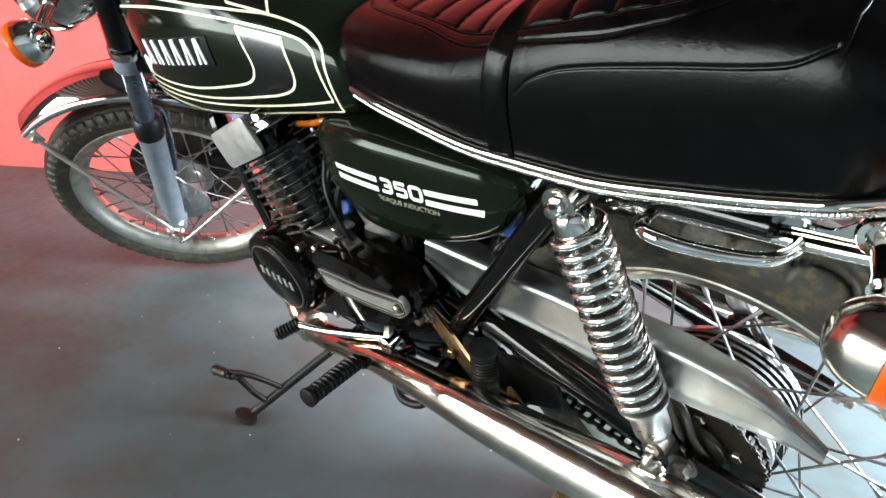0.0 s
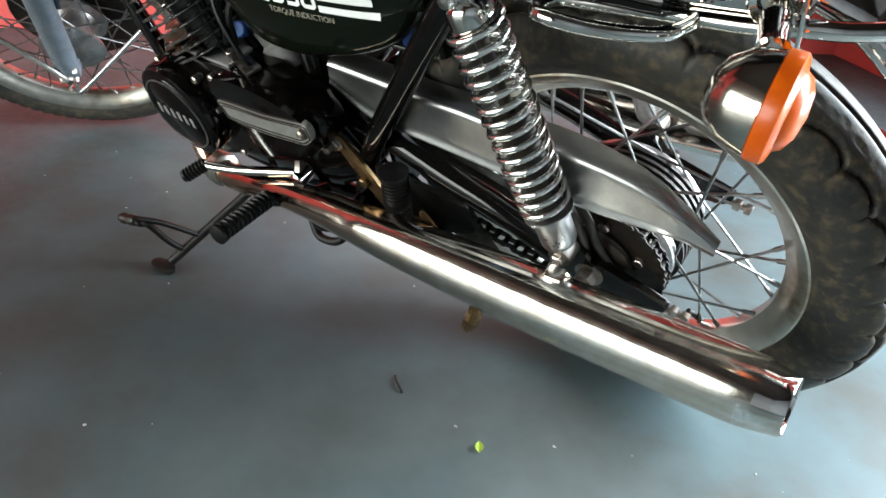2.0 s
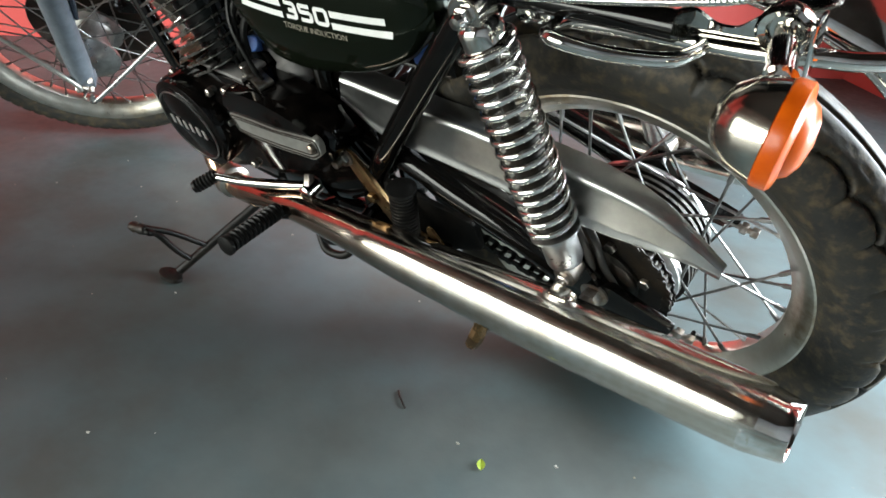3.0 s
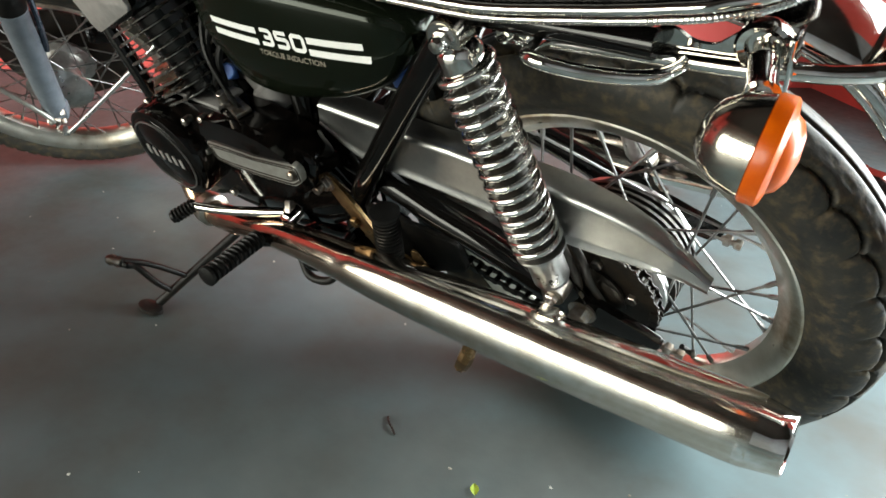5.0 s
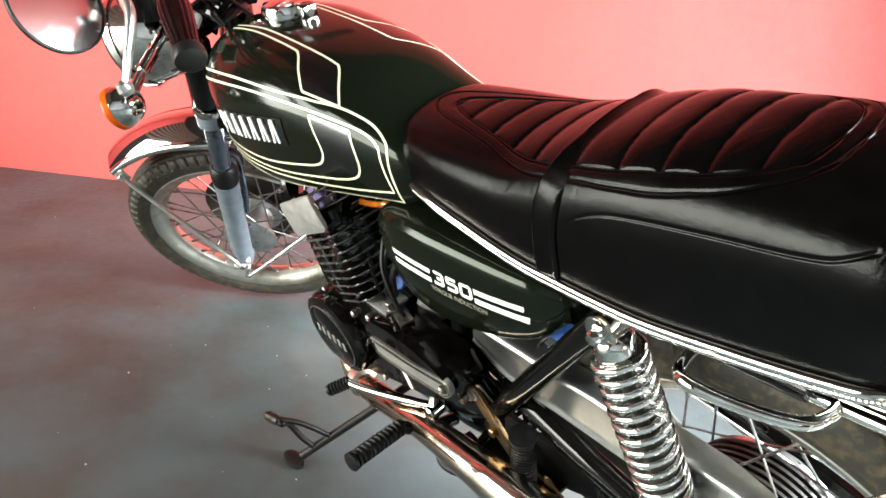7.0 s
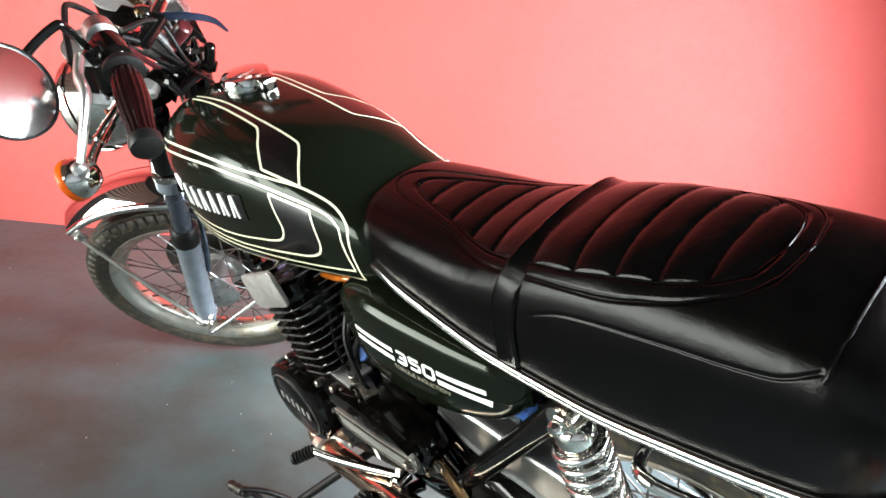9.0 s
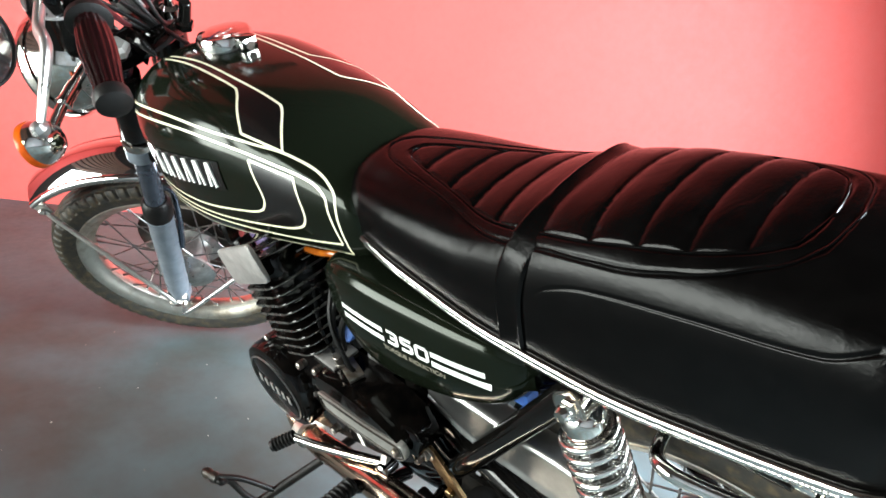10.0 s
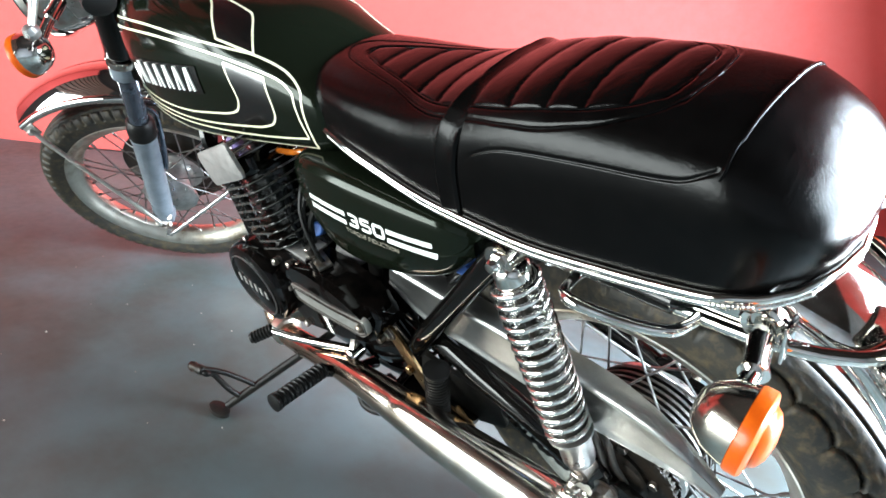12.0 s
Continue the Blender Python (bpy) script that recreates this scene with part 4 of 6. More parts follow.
def seat_rows(nx=SEAT_NX, na=SEAT_NA):
    rows = []
    for i in range(nx + 1):
        x = SEAT_X0 + (SEAT_X1 - SEAT_X0) * i / nx
        top, w, bot = lerp_keys(SEAT_TOP, x), lerp_keys(SEAT_W, x), lerp_keys(SEAT_BOT, x)
        # rounded tail and nose in plan and height
        f = max(0.0, (x - 0.11) / 0.105)
        g = max(0.0, (-0.372 - x) / 0.02)
        squeeze = math.sqrt(max(0.0, 1 - f ** 2.7)) if f < 1 else 0.0
        w *= 0.05 + 0.95 * squeeze
        top -= 0.012 * g * g
        row = []
        for k in range(na + 1):
            ph = math.pi * k / na  # from the near bottom over the top to the far bottom
            c, sn = math.cos(ph), math.sin(ph)
            ex = 0.42
            yy = -w * math.copysign(abs(c) ** 0.55, c)
            zz = bot + (top - bot) * abs(sn) ** ex
            s = yy / max(w, 1e-3)
            crown = -0.010 * s * s
            z = zz + crown * sn
            cut = seat_groove(x, s) if sn > 0.55 and f < 0.6 else 0.0
            # seam along the flank
            side_line = lerp_keys([(-0.135, 0.470), (-0.118, 0.485), (-0.08, 0.499), (0.0, 0.510), (0.085, 0.519), (0.115, 0.532)], x)
            if abs(c) > 0.5 and -0.135 < x < 0.113:
                cut = max(cut, groove(z - side_line, 0.0026, 0.0022))
            pull = -0.05 * sn ** 2 * max(0.0, min(1.0, (-0.25 - x) / 0.142)) ** 1.5
            tuck = -0.026 * max(0.0, min(1.0, (0.50 - z) / 0.07)) ** 1.4 * max(0.0, min(1.0, (x - 0.09) / 0.12))
            row.append(Vector((x + pull + tuck, SEAT_Y + yy * (1 - cut * 3), z - cut * sn)))
        rows.append(row)
    return rows


rows = seat_rows()
bm = bmesh.new()
vr = [[bm.verts.new(p) for p in r] for r in rows]
ring_faces(bm, vr, False, False, False)
for r in (vr[0], vr[-1]):
    bm.faces.new(r)
for r0, r1 in zip(vr, vr[1:]):
    bm.faces.new((r0[0], r1[0], r1[-1], r0[-1]))
bmesh.ops.recalc_face_normals(bm, faces=bm.faces[:])
bm.normal_update()
seat = part("seat", bm, M_vinyl, bike, "long black vinyl dual seat with pleated top", 70)
# chrome trim along the lower edge, round the tail
edge = [r[0] for r in rows[2:]] + [r[-1] for r in rows[-2:1:-1]]
edge = [Vector((p.x + (0.004 if p.x > 0.15 else 0), p.y + (-0.003 if p.y < 0 else 0.003), p.z - 0.001)) for p in edge[::11]]
trim = part("trim_strip", tube(edge, 0.0045, 10, 2), M_chrome, seat, "bright chrome trim strip")
edge2 = [Vector((p.x, p.y * 0.985, p.z - 0.0095)) for p in edge]
fine, carry = [], 0.0
for a, b in zip(edge2, edge2[1:]):
    step = (b - a).length
    while carry < step:
        fine.append(a.lerp(b, carry / step))
        carry += 0.0009
    carry -= step
part("trim_bead", tube(fine, [0.0034 if k % 4 < 2 else 0.0030 for k in range(len(fine))], 8), M_chrome, seat, "chrome beaded edge", 60)
# stitched welts round the pleats, lying on the cover
for keys, r_w in ((PANEL_IN, 0.0009), (PANEL_OUT, 0.0011)):
    line = []
    n_w = 44
    for k in range(-n_w, n_w + 1):
        u = 1 - abs(k) / n_w
        xw = keys[0][0] + 0.0006 + (keys[-1][0] - keys[0][0] - 0.0012) * (0.5 - 0.5 * math.cos(math.pi * u))
        i = round((xw - SEAT_X0) / (SEAT_X1 - SEAT_X0) * SEAT_NX)
        lim = lerp_keys(keys, xw) * (-1 if k < 0 else 1)
        c = math.copysign(abs(lim) ** (1 / 0.55), lim)
        j = round(math.acos(max(-1, min(1, -c))) / math.pi * SEAT_NA)
        line.append(rows[i][SEAT_NA - j] + Vector((0, 0, 0.0008)))
    for half in (line[:n_w + 1], line[n_w:]):
        part("seam_welt", tube(half[1:] if half is line[:n_w + 1] else half, r_w, 8, 2), M_vinyl, seat, "thin stitched seam")

# piping along the crease between the top and the tail
i0 = round((0.112 - SEAT_X0) / (SEAT_X1 - SEAT_X0) * SEAT_NX)
crease = []
for j in range(round(0.205 * SEAT_NA), round(0.80 * SEAT_NA), 8):
    r = rows[i0 + round(4 * math.sin(math.pi * j / SEAT_NA))]
    crease.append(r[j] + Vector((0, 0, 0.0008)))
part("tail_piping", tube(crease, 0.0016, 8, 3), M_vinyl, seat, "black piping along the tail")
# passenger strap
pts = []
for k in range(0, 41):
    i = round((-0.148 - SEAT_X0) / (SEAT_X1 - SEAT_X0) * SEAT_NX)
    j = round(k / 40 * SEAT_NA)
    p = rows[i][j].copy()
    lean = 0.016 * math.sin(math.pi * j / SEAT_NA)
    p.x += lean - 0.014
    pts.append(p)
bm = bmesh.new()
prev = None
for i, p in enumerate(pts):
    c = Vector((p.x, 0, 0.45))
    n = (p - c).normalized()
    t = (pts[min(i + 1, 40)] - pts[max(i - 1, 0)]).normalized()
    s = t.cross(n).normalized()
    ring = [bm.verts.new(p + n * h + s * w) for w, h in ((-0.0145, -0.004), (-0.0145, 0.002), (-0.0115, 0.0042), (-0.009, 0.0034), (0.009, 0.0034), (0.0115, 0.0042), (0.0145, 0.002), (0.0145, -0.004))]
    if prev:
        for a in range(8):
            bm.faces.new((prev[a], prev[(a + 1) % 8], ring[(a + 1) % 8], ring[a]))
    prev = ring
part("strap", bm, M_vinyl, seat, "black vinyl passenger strap", 50)

# ---- side cover with its number
COVER = [  # x, outer y, top, bottom, inner top y
    (-0.482, -0.112, 0.366, 0.322), (-0.475, -0.126, 0.384, 0.292), (-0.455, -0.134, 0.398, 0.262), (-0.42, -0.140, 0.402, 0.236), (-0.36, -0.142, 0.401, 0.233), (-0.30, -0.139, 0.398, 0.243),
    (-0.25, -0.134, 0.393, 0.256), (-0.205, -0.126, 0.386, 0.276), (-0.176, -0.116, 0.376, 0.303), (-0.160, -0.104, 0.362, 0.332)]


def cover_rows():
    keys = smooth_path([(x, y, t) for x, y, t, b in COVER], 5)
    bots = smooth_path([(x, b, 0) for x, y, t, b in COVER], 5)
    rows = []
    for a, b in zip(keys, bots):
        x, yo, top, bot = a.x, a.y, a.z, b.y
        h = top - bot
        yi = -0.065
        top -= 0.014
        sec = [(yi, top - 0.004), (yo + 0.045, top - 0.001), (yo + 0.024, top), (yo + 0.013, top - 0.002), (yo + 0.006, top - 0.008), (yo + 0.002, top - 0.018), (yo, top - 0.25 * h - 0.02), (yo - 0.001, bot + 0.35 * h),
               (yo + 0.006, bot + 0.12 * h), (yo + 0.018, bot + 0.02 * h), (yo + 0.04, bot), (yi, bot + 0.004)]
        rows.append(smooth_path([(x, y, z) for y, z in sec], 3))
    return rows


rows_c = cover_rows()
bm = bmesh.new()
vr = [[bm.verts.new(p) for p in r] for r in rows_c]
ring_faces(bm, vr, False, False, False)
for r in (vr[0], vr[-1]):
    bm.faces.new(r)
for r0, r1 in zip(vr, vr[1:]):
    bm.faces.new((r0[0], r1[0], r1[-1], r0[-1]))
bmesh.ops.recalc_face_normals(bm, faces=bm.faces[:])
bm.normal_update()
cover_tree = BVHTree.FromBMesh(bm)
cover = part("side_cover", bm, M_paint, bike, "dark green side cover with white number decal", 55)


def lettering(name, text, height, spread, origin, along, up, tree, d, mat, parent, label, bold=0.0):
    """Built-in lettering laid on a surface. along, up: the baseline and the letters' upright in machine space."""
    cu = bpy.data.curves.new(name, "FONT")
    cu.body, cu.size, cu.space_character, cu.offset = text, 1.0, 1.0, bold
    cu.resolution_u = 3
    ob = bpy.data.objects.new(name, cu)
    scene.collection.objects.link(ob)
    me = bpy.data.meshes.new_from_object(ob.evaluated_get(bpy.context.evaluated_depsgraph_get()))
    bpy.data.objects.remove(ob)
    bm = bmesh.new()
    bm.from_mesh(me)
    bpy.data.meshes.remove(me)
    xs, ys = [v.co.x for v in bm.verts], [v.co.y for v in bm.verts]
    x0, x1, y0, y1 = min(xs), max(xs), min(ys), max(ys)
    for v in bm.verts:
        u, w = (v.co.x - x0) / (x1 - x0) * spread, (v.co.y - y0) / (y1 - y0) * height
        p = Vector(origin) + Vector(along).normalized() * u + Vector(up).normalized() * w
        q, n = on_surface(tree, p, d)
        if q is not None:
            n = n if n.dot(Vector(d)) < 0 else -n
            v.co = q + n * 0.0008
        else:
            v.co = p
    return part(name, bm, mat, parent, label)


# decals on the cover: a doubled white line either side of the number
ALONG = Vector((0.228, 0, -0.003)).normalized()
UPW = Vector((0.003, 0, 0.228)).normalized()


def deco(u, w):
    p = Vector((-0.430, -0.3, 0.336)) + ALONG * u + UPW * w
    return (p.x, p.y, p.z)


for w, a0, a1, b0, b1 in ((0.0, 0.0, 0.078, 0.152, 0.222), (-0.0135, 0.002, 0.078, 0.152, 0.229)):
    part("decal_line", ribbon(cover_tree, [deco(a0, w), deco((a0 + a1) / 2, w), deco(a1, w)], SIDE_IN, 0.0075, smooth=False), M_white_dec, cover, "white decal line")
    part("decal_line", ribbon(cover_tree, [deco(b0, w), deco((b0 + b1) / 2, w), deco(b1, w)], SIDE_IN, 0.0075, smooth=False), M_white_dec, cover, "white decal line")
DIGITS = {"3": [[(0.05, 1), (0.85, 1), (1, 0.9), (1, 0.1), (0.85, 0), (0, 0)], [(0.35, 0.5), (0.98, 0.5)]], "5": [[(1, 1), (0.05, 1), (0.05, 0.56), (0.85, 0.56), (1, 0.46), (1, 0.1), (0.85, 0), (0, 0)]],
          "0": [[(0.5, 1), (0.14, 1), (0, 0.88), (0, 0.12), (0.14, 0), (0.86, 0), (1, 0.12), (1, 0.88), (0.86, 1), (0.5, 1)]]}
for k, ch in enumerate("350"):
    bm = None
    for stroke in DIGITS[ch]:
        line = [deco(0.0845 + 0.0232 * k + 0.0158 * a, -0.0135 + 0.0165 * b) for a, b in stroke]
        bm = join(bm, ribbon(cover_tree, line, SIDE_IN, 0.0048, lift=0.0008, per=8, smooth=False))
    part("number_decal", bm, M_white_dec, cover, "white block digit " + ch)
lettering("word_decal", "TORQUE INDUCTION", 0.008, 0.094, deco(0.075, -0.0295), ALONG, UPW, cover_tree, SIDE_IN, M_gold_dec, cover, "dull bronze lettering")


def snap(tree, p):
    q, n, _, _ = tree.find_nearest(Vector(p))
    return q, n


def inlay(tree, points, width, lift=0.0007, per=8, curved=True, mirror=False):
    """A painted line that follows a surface near the given points."""
    if mirror:
        points = [(x, 2 * TANK_Y - y, z) for x, y, z in points]
    line = smooth_path(points, per) if curved else [Vector(a).lerp(Vector(b), k / per) for a, b in zip(points, points[1:]) for k in range(per)] + [Vector(points[-1])]
    hits = [snap(tree, p) for p in line]
    bm = bmesh.new()
    prev = None
    for i, (p, n) in enumerate(hits):
        t = (hits[min(i + 1, len(hits) - 1)][0] - hits[max(i - 1, 0)][0]).normalized()
        s = n.cross(t).normalized() * width / 2
        row = (bm.verts.new(p + n * lift + s), bm.verts.new(p + n * lift - s))
        if prev:
            bm.faces.new((*prev, row[1], row[0]))
        prev = row
    return bm


def inlay_patch(tree, left, right, lift=0.0004, n=14, mirror=False):
    if mirror:
        left, right = [[(x, 2 * TANK_Y - y, z) for x, y, z in e] for e in (left, right)]
    bm = bmesh.new()
    rows = []
    for a, b in zip(smooth_path(left, 8), smooth_path(right, 8)):
        row = []
        for k in range(n + 1):
            p, nn = snap(tree, a.lerp(b, k / n))
            row.append(bm.verts.new(p + nn * lift))
        rows.append(row)
    ring_faces(bm, rows, False, False, False)
    return bm


LINE = 0.0033
UPPER = [(-0.885, -0.125, 0.520), (-0.84, -0.142, 0.530), (-0.72, -0.146, 0.535), (-0.628, -0.136, 0.526), (-0.554, -0.123, 0.519), (-0.503, -0.110, 0.511), (-0.457, -0.102, 0.496), (-0.430, -0.105, 0.478), (-0.4235, -0.108, 0.455), (-0.4195, -0.110, 0.395)]
LOWER = [(-0.885, -0.128, 0.505), (-0.84, -0.145, 0.516), (-0.702, -0.151, 0.524), (-0.614, -0.140, 0.516), (-0.539, -0.129, 0.506), (-0.467, -0.114, 0.489), (-0.440, -0.112, 0.474), (-0.434, -0.112, 0.455), (-0.4275, -0.112, 0.412)]
BASE1 = [(-0.86, -0.135, 0.425), (-0.80, -0.15, 0.416), (-0.686, -0.153, 0.413), (-0.60, -0.144, 0.422), (-0.560, -0.139, 0.430), (-0.543, -0.138, 0.443), (-0.5395, -0.137, 0.462), (-0.553, -0.134, 0.502)]
BASE2 = [(-0.86, -0.13, 0.412), (-0.80, -0.145, 0.404), (-0.655, -0.146, 0.400), (-0.54, -0.13, 0.411), (-0.495, -0.125, 0.420), (-0.477, -0.125, 0.434), (-0.474, -0.124, 0.455), (-0.482, -0.121, 0.489)]
BASE3 = [(-0.86, -0.125, 0.402), (-0.80, -0.14, 0.394), (-0.623, -0.139, 0.391), (-0.503, -0.121, 0.401), (-0.4275, -0.111, 0.411)]
BASE4 = [(-0.86, -0.12, 0.392), (-0.80, -0.132, 0.384), (-0.62, -0.13, 0.380), (-0.503, -0.118, 0.389), (-0.4195, -0.109, 0.395)]
CROWN_L = [(-0.573, -0.121, 0.527), (-0.600, -0.103, 0.545), (-0.625, -0.083, 0.556), (-0.648, -0.078, 0.560), (-0.737, -0.077, 0.572), (-0.825, -0.077, 0.571)]
CROWN_R = [(-0.506, -0.110, 0.512), (-0.525, -0.092, 0.527), (-0.548, -0.071, 0.541), (-0.568, -0.066, 0.546), (-0.644, -0.066, 0.561), (-0.731, -0.066, 0.573), (-0.821, -0.070, 0.572)]
for flip in (False, True):
    for pts_ in (UPPER, LOWER, BASE1, BASE2, BASE3, BASE4, CROWN_L, CROWN_R):
        part("pinstripe", inlay(tank_tree, pts_, LINE, mirror=flip), M_cream, tank, "cream pinstripe")
    for a, b in (((-0.553, -0.134, 0.502), (-0.482, -0.121, 0.489)), ((-0.573, -0.121, 0.527), (-0.506, -0.110, 0.512))):
        part("pinstripe", inlay(tank_tree, [a, b], LINE, mirror=flip, per=12), M_cream, tank, "cream pinstripe")
    part("tank_panel", inlay_patch(tank_tree, [(-0.551, -0.134, 0.502), (-0.541, -0.137, 0.475), (-0.541, -0.137, 0.455), (-0.552, -0.138, 0.437), (-0.60, -0.144, 0.421)],
                                   [(-0.483, -0.121, 0.488), (-0.476, -0.124, 0.465), (-0.477, -0.125, 0.44), (-0.492, -0.125, 0.423), (-0.56, -0.133, 0.41)], mirror=flip), M_panel, tank, "black painted tank panel")
    part("tank_panel", inlay_patch(tank_tree, [(-0.574, -0.120, 0.527), (-0.600, -0.102, 0.545), (-0.625, -0.082, 0.556), (-0.652, -0.077, 0.56), (-0.737, -0.076, 0.572), (-0.82, -0.076, 0.571)],
                                   [(-0.507, -0.110, 0.512), (-0.526, -0.091, 0.527), (-0.550, -0.070, 0.541), (-0.572, -0.067, 0.546), (-0.70, -0.067, 0.57), (-0.82, -0.071, 0.572)], mirror=flip), M_panel, tank, "black painted tank panel")
    # maker's badge as plain upright bars on a dark plate
    plate_bm = bmesh.new()
    rows_b = []
    for i in range(13):
        row = []
        for k in range(5):
            u = 0.030 + 1.07 * i / 12
            p, nn = snap(tank_tree, (-0.788 + 0.162 * u, -0.155 if not flip else 2 * TANK_Y + 0.155, 0.437 + 0.012 * u + 0.043 * k / 4))
            row.append(plate_bm.verts.new(p + nn * 0.0014))
        rows_b.append(row)
    ring_faces(plate_bm, rows_b, False, False, False)
    part("badge", plate_bm, M_panel, tank, "dark badge plate with raised white bars")
    for k in range(12):
        bb = bmesh.new()
        corners = []
        lean = 0.004 if k % 2 else -0.004
        for du, dw in ((0.0, 0.0), (0.0046, 0.0), (0.0046 - lean, 1.0), (-lean, 1.0)):
            u = (0.013 + k * 0.0134 + (0.0 if k % 2 else 0.0016) + du) / 0.162
            x, z = -0.788 + 0.162 * u, 0.438 + 0.012 * u + 0.004 + 0.035 * dw
            p, nn = snap(tank_tree, (x, -0.155 if not flip else 2 * TANK_Y + 0.155, z))
            corners.append((p, nn))
        low = [bb.verts.new(p + nn * 0.002) for p, nn in corners]
        top_v = [bb.verts.new(p + nn * 0.0042) for p, nn in corners]
        bb.faces.new(top_v)
        for q in range(4):
            bb.faces.new((low[q], low[(q + 1) % 4], top_v[(q + 1) % 4], top_v[q]))
        part("badge_bar", bb, M_white_dec, tank, "raised white badge bar")

# ---- frame tubes
def frame_tube(points, r=0.0135, smooth=6, label="black frame tube"):
    return part("frame_tube", tube(points, r, 14, smooth), M_black, bike, label)


frame_tube([(-0.98, 0, 0.50), (-0.90, 0, 0.42), (-0.6, 0, 0.40), (-0.42, 0, 0.40)], 0.02)
for y in (-0.085, 0.085):
    frame_tube([(-0.97, y * 0.3, 0.46), (-0.86, y * 0.8, 0.20), (-0.78, y, -0.02), (-0.70, y, -0.075), (-0.45, y, -0.07), (-0.37, y, -0.03), (-0.345, y, 0.06)])
    frame_tube([(-0.330, y * 1.1, 0.055), (-0.358, y * 1.14, 0.088), (-0.385, y * 1.15, 0.135), (-0.386, y * 1.12, 0.20), (-0.37, y, 0.34), (-0.30, y, 0.385)], 0.0135)
    frame_tube([(-0.325, y * 1.25, 0.065), (-0.273, y * 1.38, 0.138), (-0.188, y * 1.38, 0.254), (-0.137, y * 1.36, 0.322), (-0.098, y * 1.30, 0.374)], 0.0155)
    frame_tube([(-0.42, y * 0.4, 0.41), (-0.30, y, 0.388), (-0.12, y * 1.1, 0.375), (0.08, y * 1.1, 0.372)], 0.0125)
for y in (-0.1, 0.1):
    bm = slab([(-0.385, 0.08), (-0.33, 0.04), (-0.30, 0.07), (-0.32, 0.14), (-0.36, 0.16)], 0.006, side_m(y * 0.95), 0.002)
    part("frame_gusset", bm, M_black, bike)
# battery box and black air-box behind the side covers
bm = block((0.23, 0.13, 0.15), Matrix.Translation((-0.30, 0.0, 0.30)), 0.012)
part("air_box", bm, M_black, bike, "black air box under the seat")
bm = block((0.11, 0.10, 0.16), Matrix.Translation((-0.42, 0.0, 0.20)), 0.01)
part("battery_box", bm, M_grime, bike)
part("side_cover_right", loft([[Vector((p.x, -p.y, p.z)) for p in r] for r in rows_c[::4]], True, True), M_paint, bike, "dark green right side cover")

# ---- engine
part("crankcase", loft([[Vector((x, s * w, z + dz)) for s, dz in ((-1, 0.6 * h), (-0.94, 0.9 * h), (-0.7, h), (0.7, h), (0.94, 0.9 * h), (1, 0.6 * h), (1, -0.6 * h), (0.9, -0.95 * h), (-0.9, -0.95 * h), (-1, -0.6 * h))]
                              for x, w, z, h in ((-0.735, 0.08, 0.06, 0.04), (-0.715, 0.125, 0.06, 0.075), (-0.66, 0.14, 0.065, 0.095), (-0.58, 0.14, 0.075, 0.105), (-0.48, 0.135, 0.075, 0.105), (-0.40, 0.125, 0.075, 0.095), (-0.36, 0.11, 0.075, 0.075), (-0.345, 0.07, 0.075, 0.05))]),
            M_engine, bike, "black enamelled crankcase")


def ellipse(cx, cz, rx, rz, n=40, tilt=0.0):
    return [(cx + rx * math.cos(a) * math.cos(tilt) - rz * math.sin(a) * math.sin(tilt), cz + rx * math.cos(a) * math.sin(tilt) + rz * math.sin(a) * math.cos(tilt)) for a in [2 * math.pi * k / n for k in range(n)]]


def rounded(points, r, n=5):
    """Rounds the corners of a 2D outline."""
    out = []
    k = len(points)
    for i in range(k):
        p, a, b = Vector(points[i]), Vector(points[i - 1]), Vector(points[(i + 1) % k])
        da, db = (a - p), (b - p)
        ra, rb = min(r, da.length * 0.45), min(r, db.length * 0.45)
        p0, p1 = p + da.normalized() * ra, p + db.normalized() * rb
        for j in range(n + 1):
            t = j / n
            q = p0 * (1 - t) ** 2 + 2 * t * (1 - t) * p + p1 * t * t
            out.append((q.x, q.y))
    return out


# left outer cover: a pear-shaped black casting with a raised rib
cover_out = rounded([(-0.700, 0.03), (-0.705, 0.15), (-0.60, 0.200), (-0.50, 0.206), (-0.385, 0.194), (-0.322, 0.164), (-0.338, 0.118), (-0.42, 0.072), (-0.56, 0.03), (-0.62, 0.005)], 0.035)
lc = part("left_case_cover", slab(cover_out, 0.05, side_m(-0.135), 0.012, segs=3), M_engine, bike, "gloss black left engine cover")
ridge = rounded([(-0.530, 0.160), (-0.512, 0.194), (-0.461, 0.200), (-0.430, 0.198), (-0.400, 0.194), (-0.373, 0.187), (-0.351, 0.178), (-0.333, 0.165), (-0.433, 0.150), (-0.521, 0.146)], 0.010)
part("cover_ridge", slab(ridge, 0.020, side_m(-0.165), 0.007, segs=4), M_engine, lc)
dish_c = (-0.633, 0.104)
dm = side_m(0) @ Matrix.Translation((dish_c[0], dish_c[1], 0))
part("generator_cover", lathe([(0.078, 0.13), (0.078, 0.178), (0.075, 0.186), (0.068, 0.189), (0.066, 0.1885), (0.064, 0.190), (0.001, 0.1915)], 56, dm), M_engine, lc, "round black generator cover with badge")
part("cover_ring", lathe([(0.0615, 0.1895), (0.0615, 0.1918), (0.0595, 0.1918), (0.0595, 0.1895)], 56, dm), M_alloy, lc, "thin silver ring")
for k in range(6):
    bm = block((0.0075, 0.017, 0.0014), dm @ Matrix.Rotation(-0.1, 4, "Z") @ Matrix.Translation((-0.0375 + k * 0.015, 0.0, 0.192)), 0.0004)
    part("badge_block", bm, M_plate, lc, "raised silver badge block")
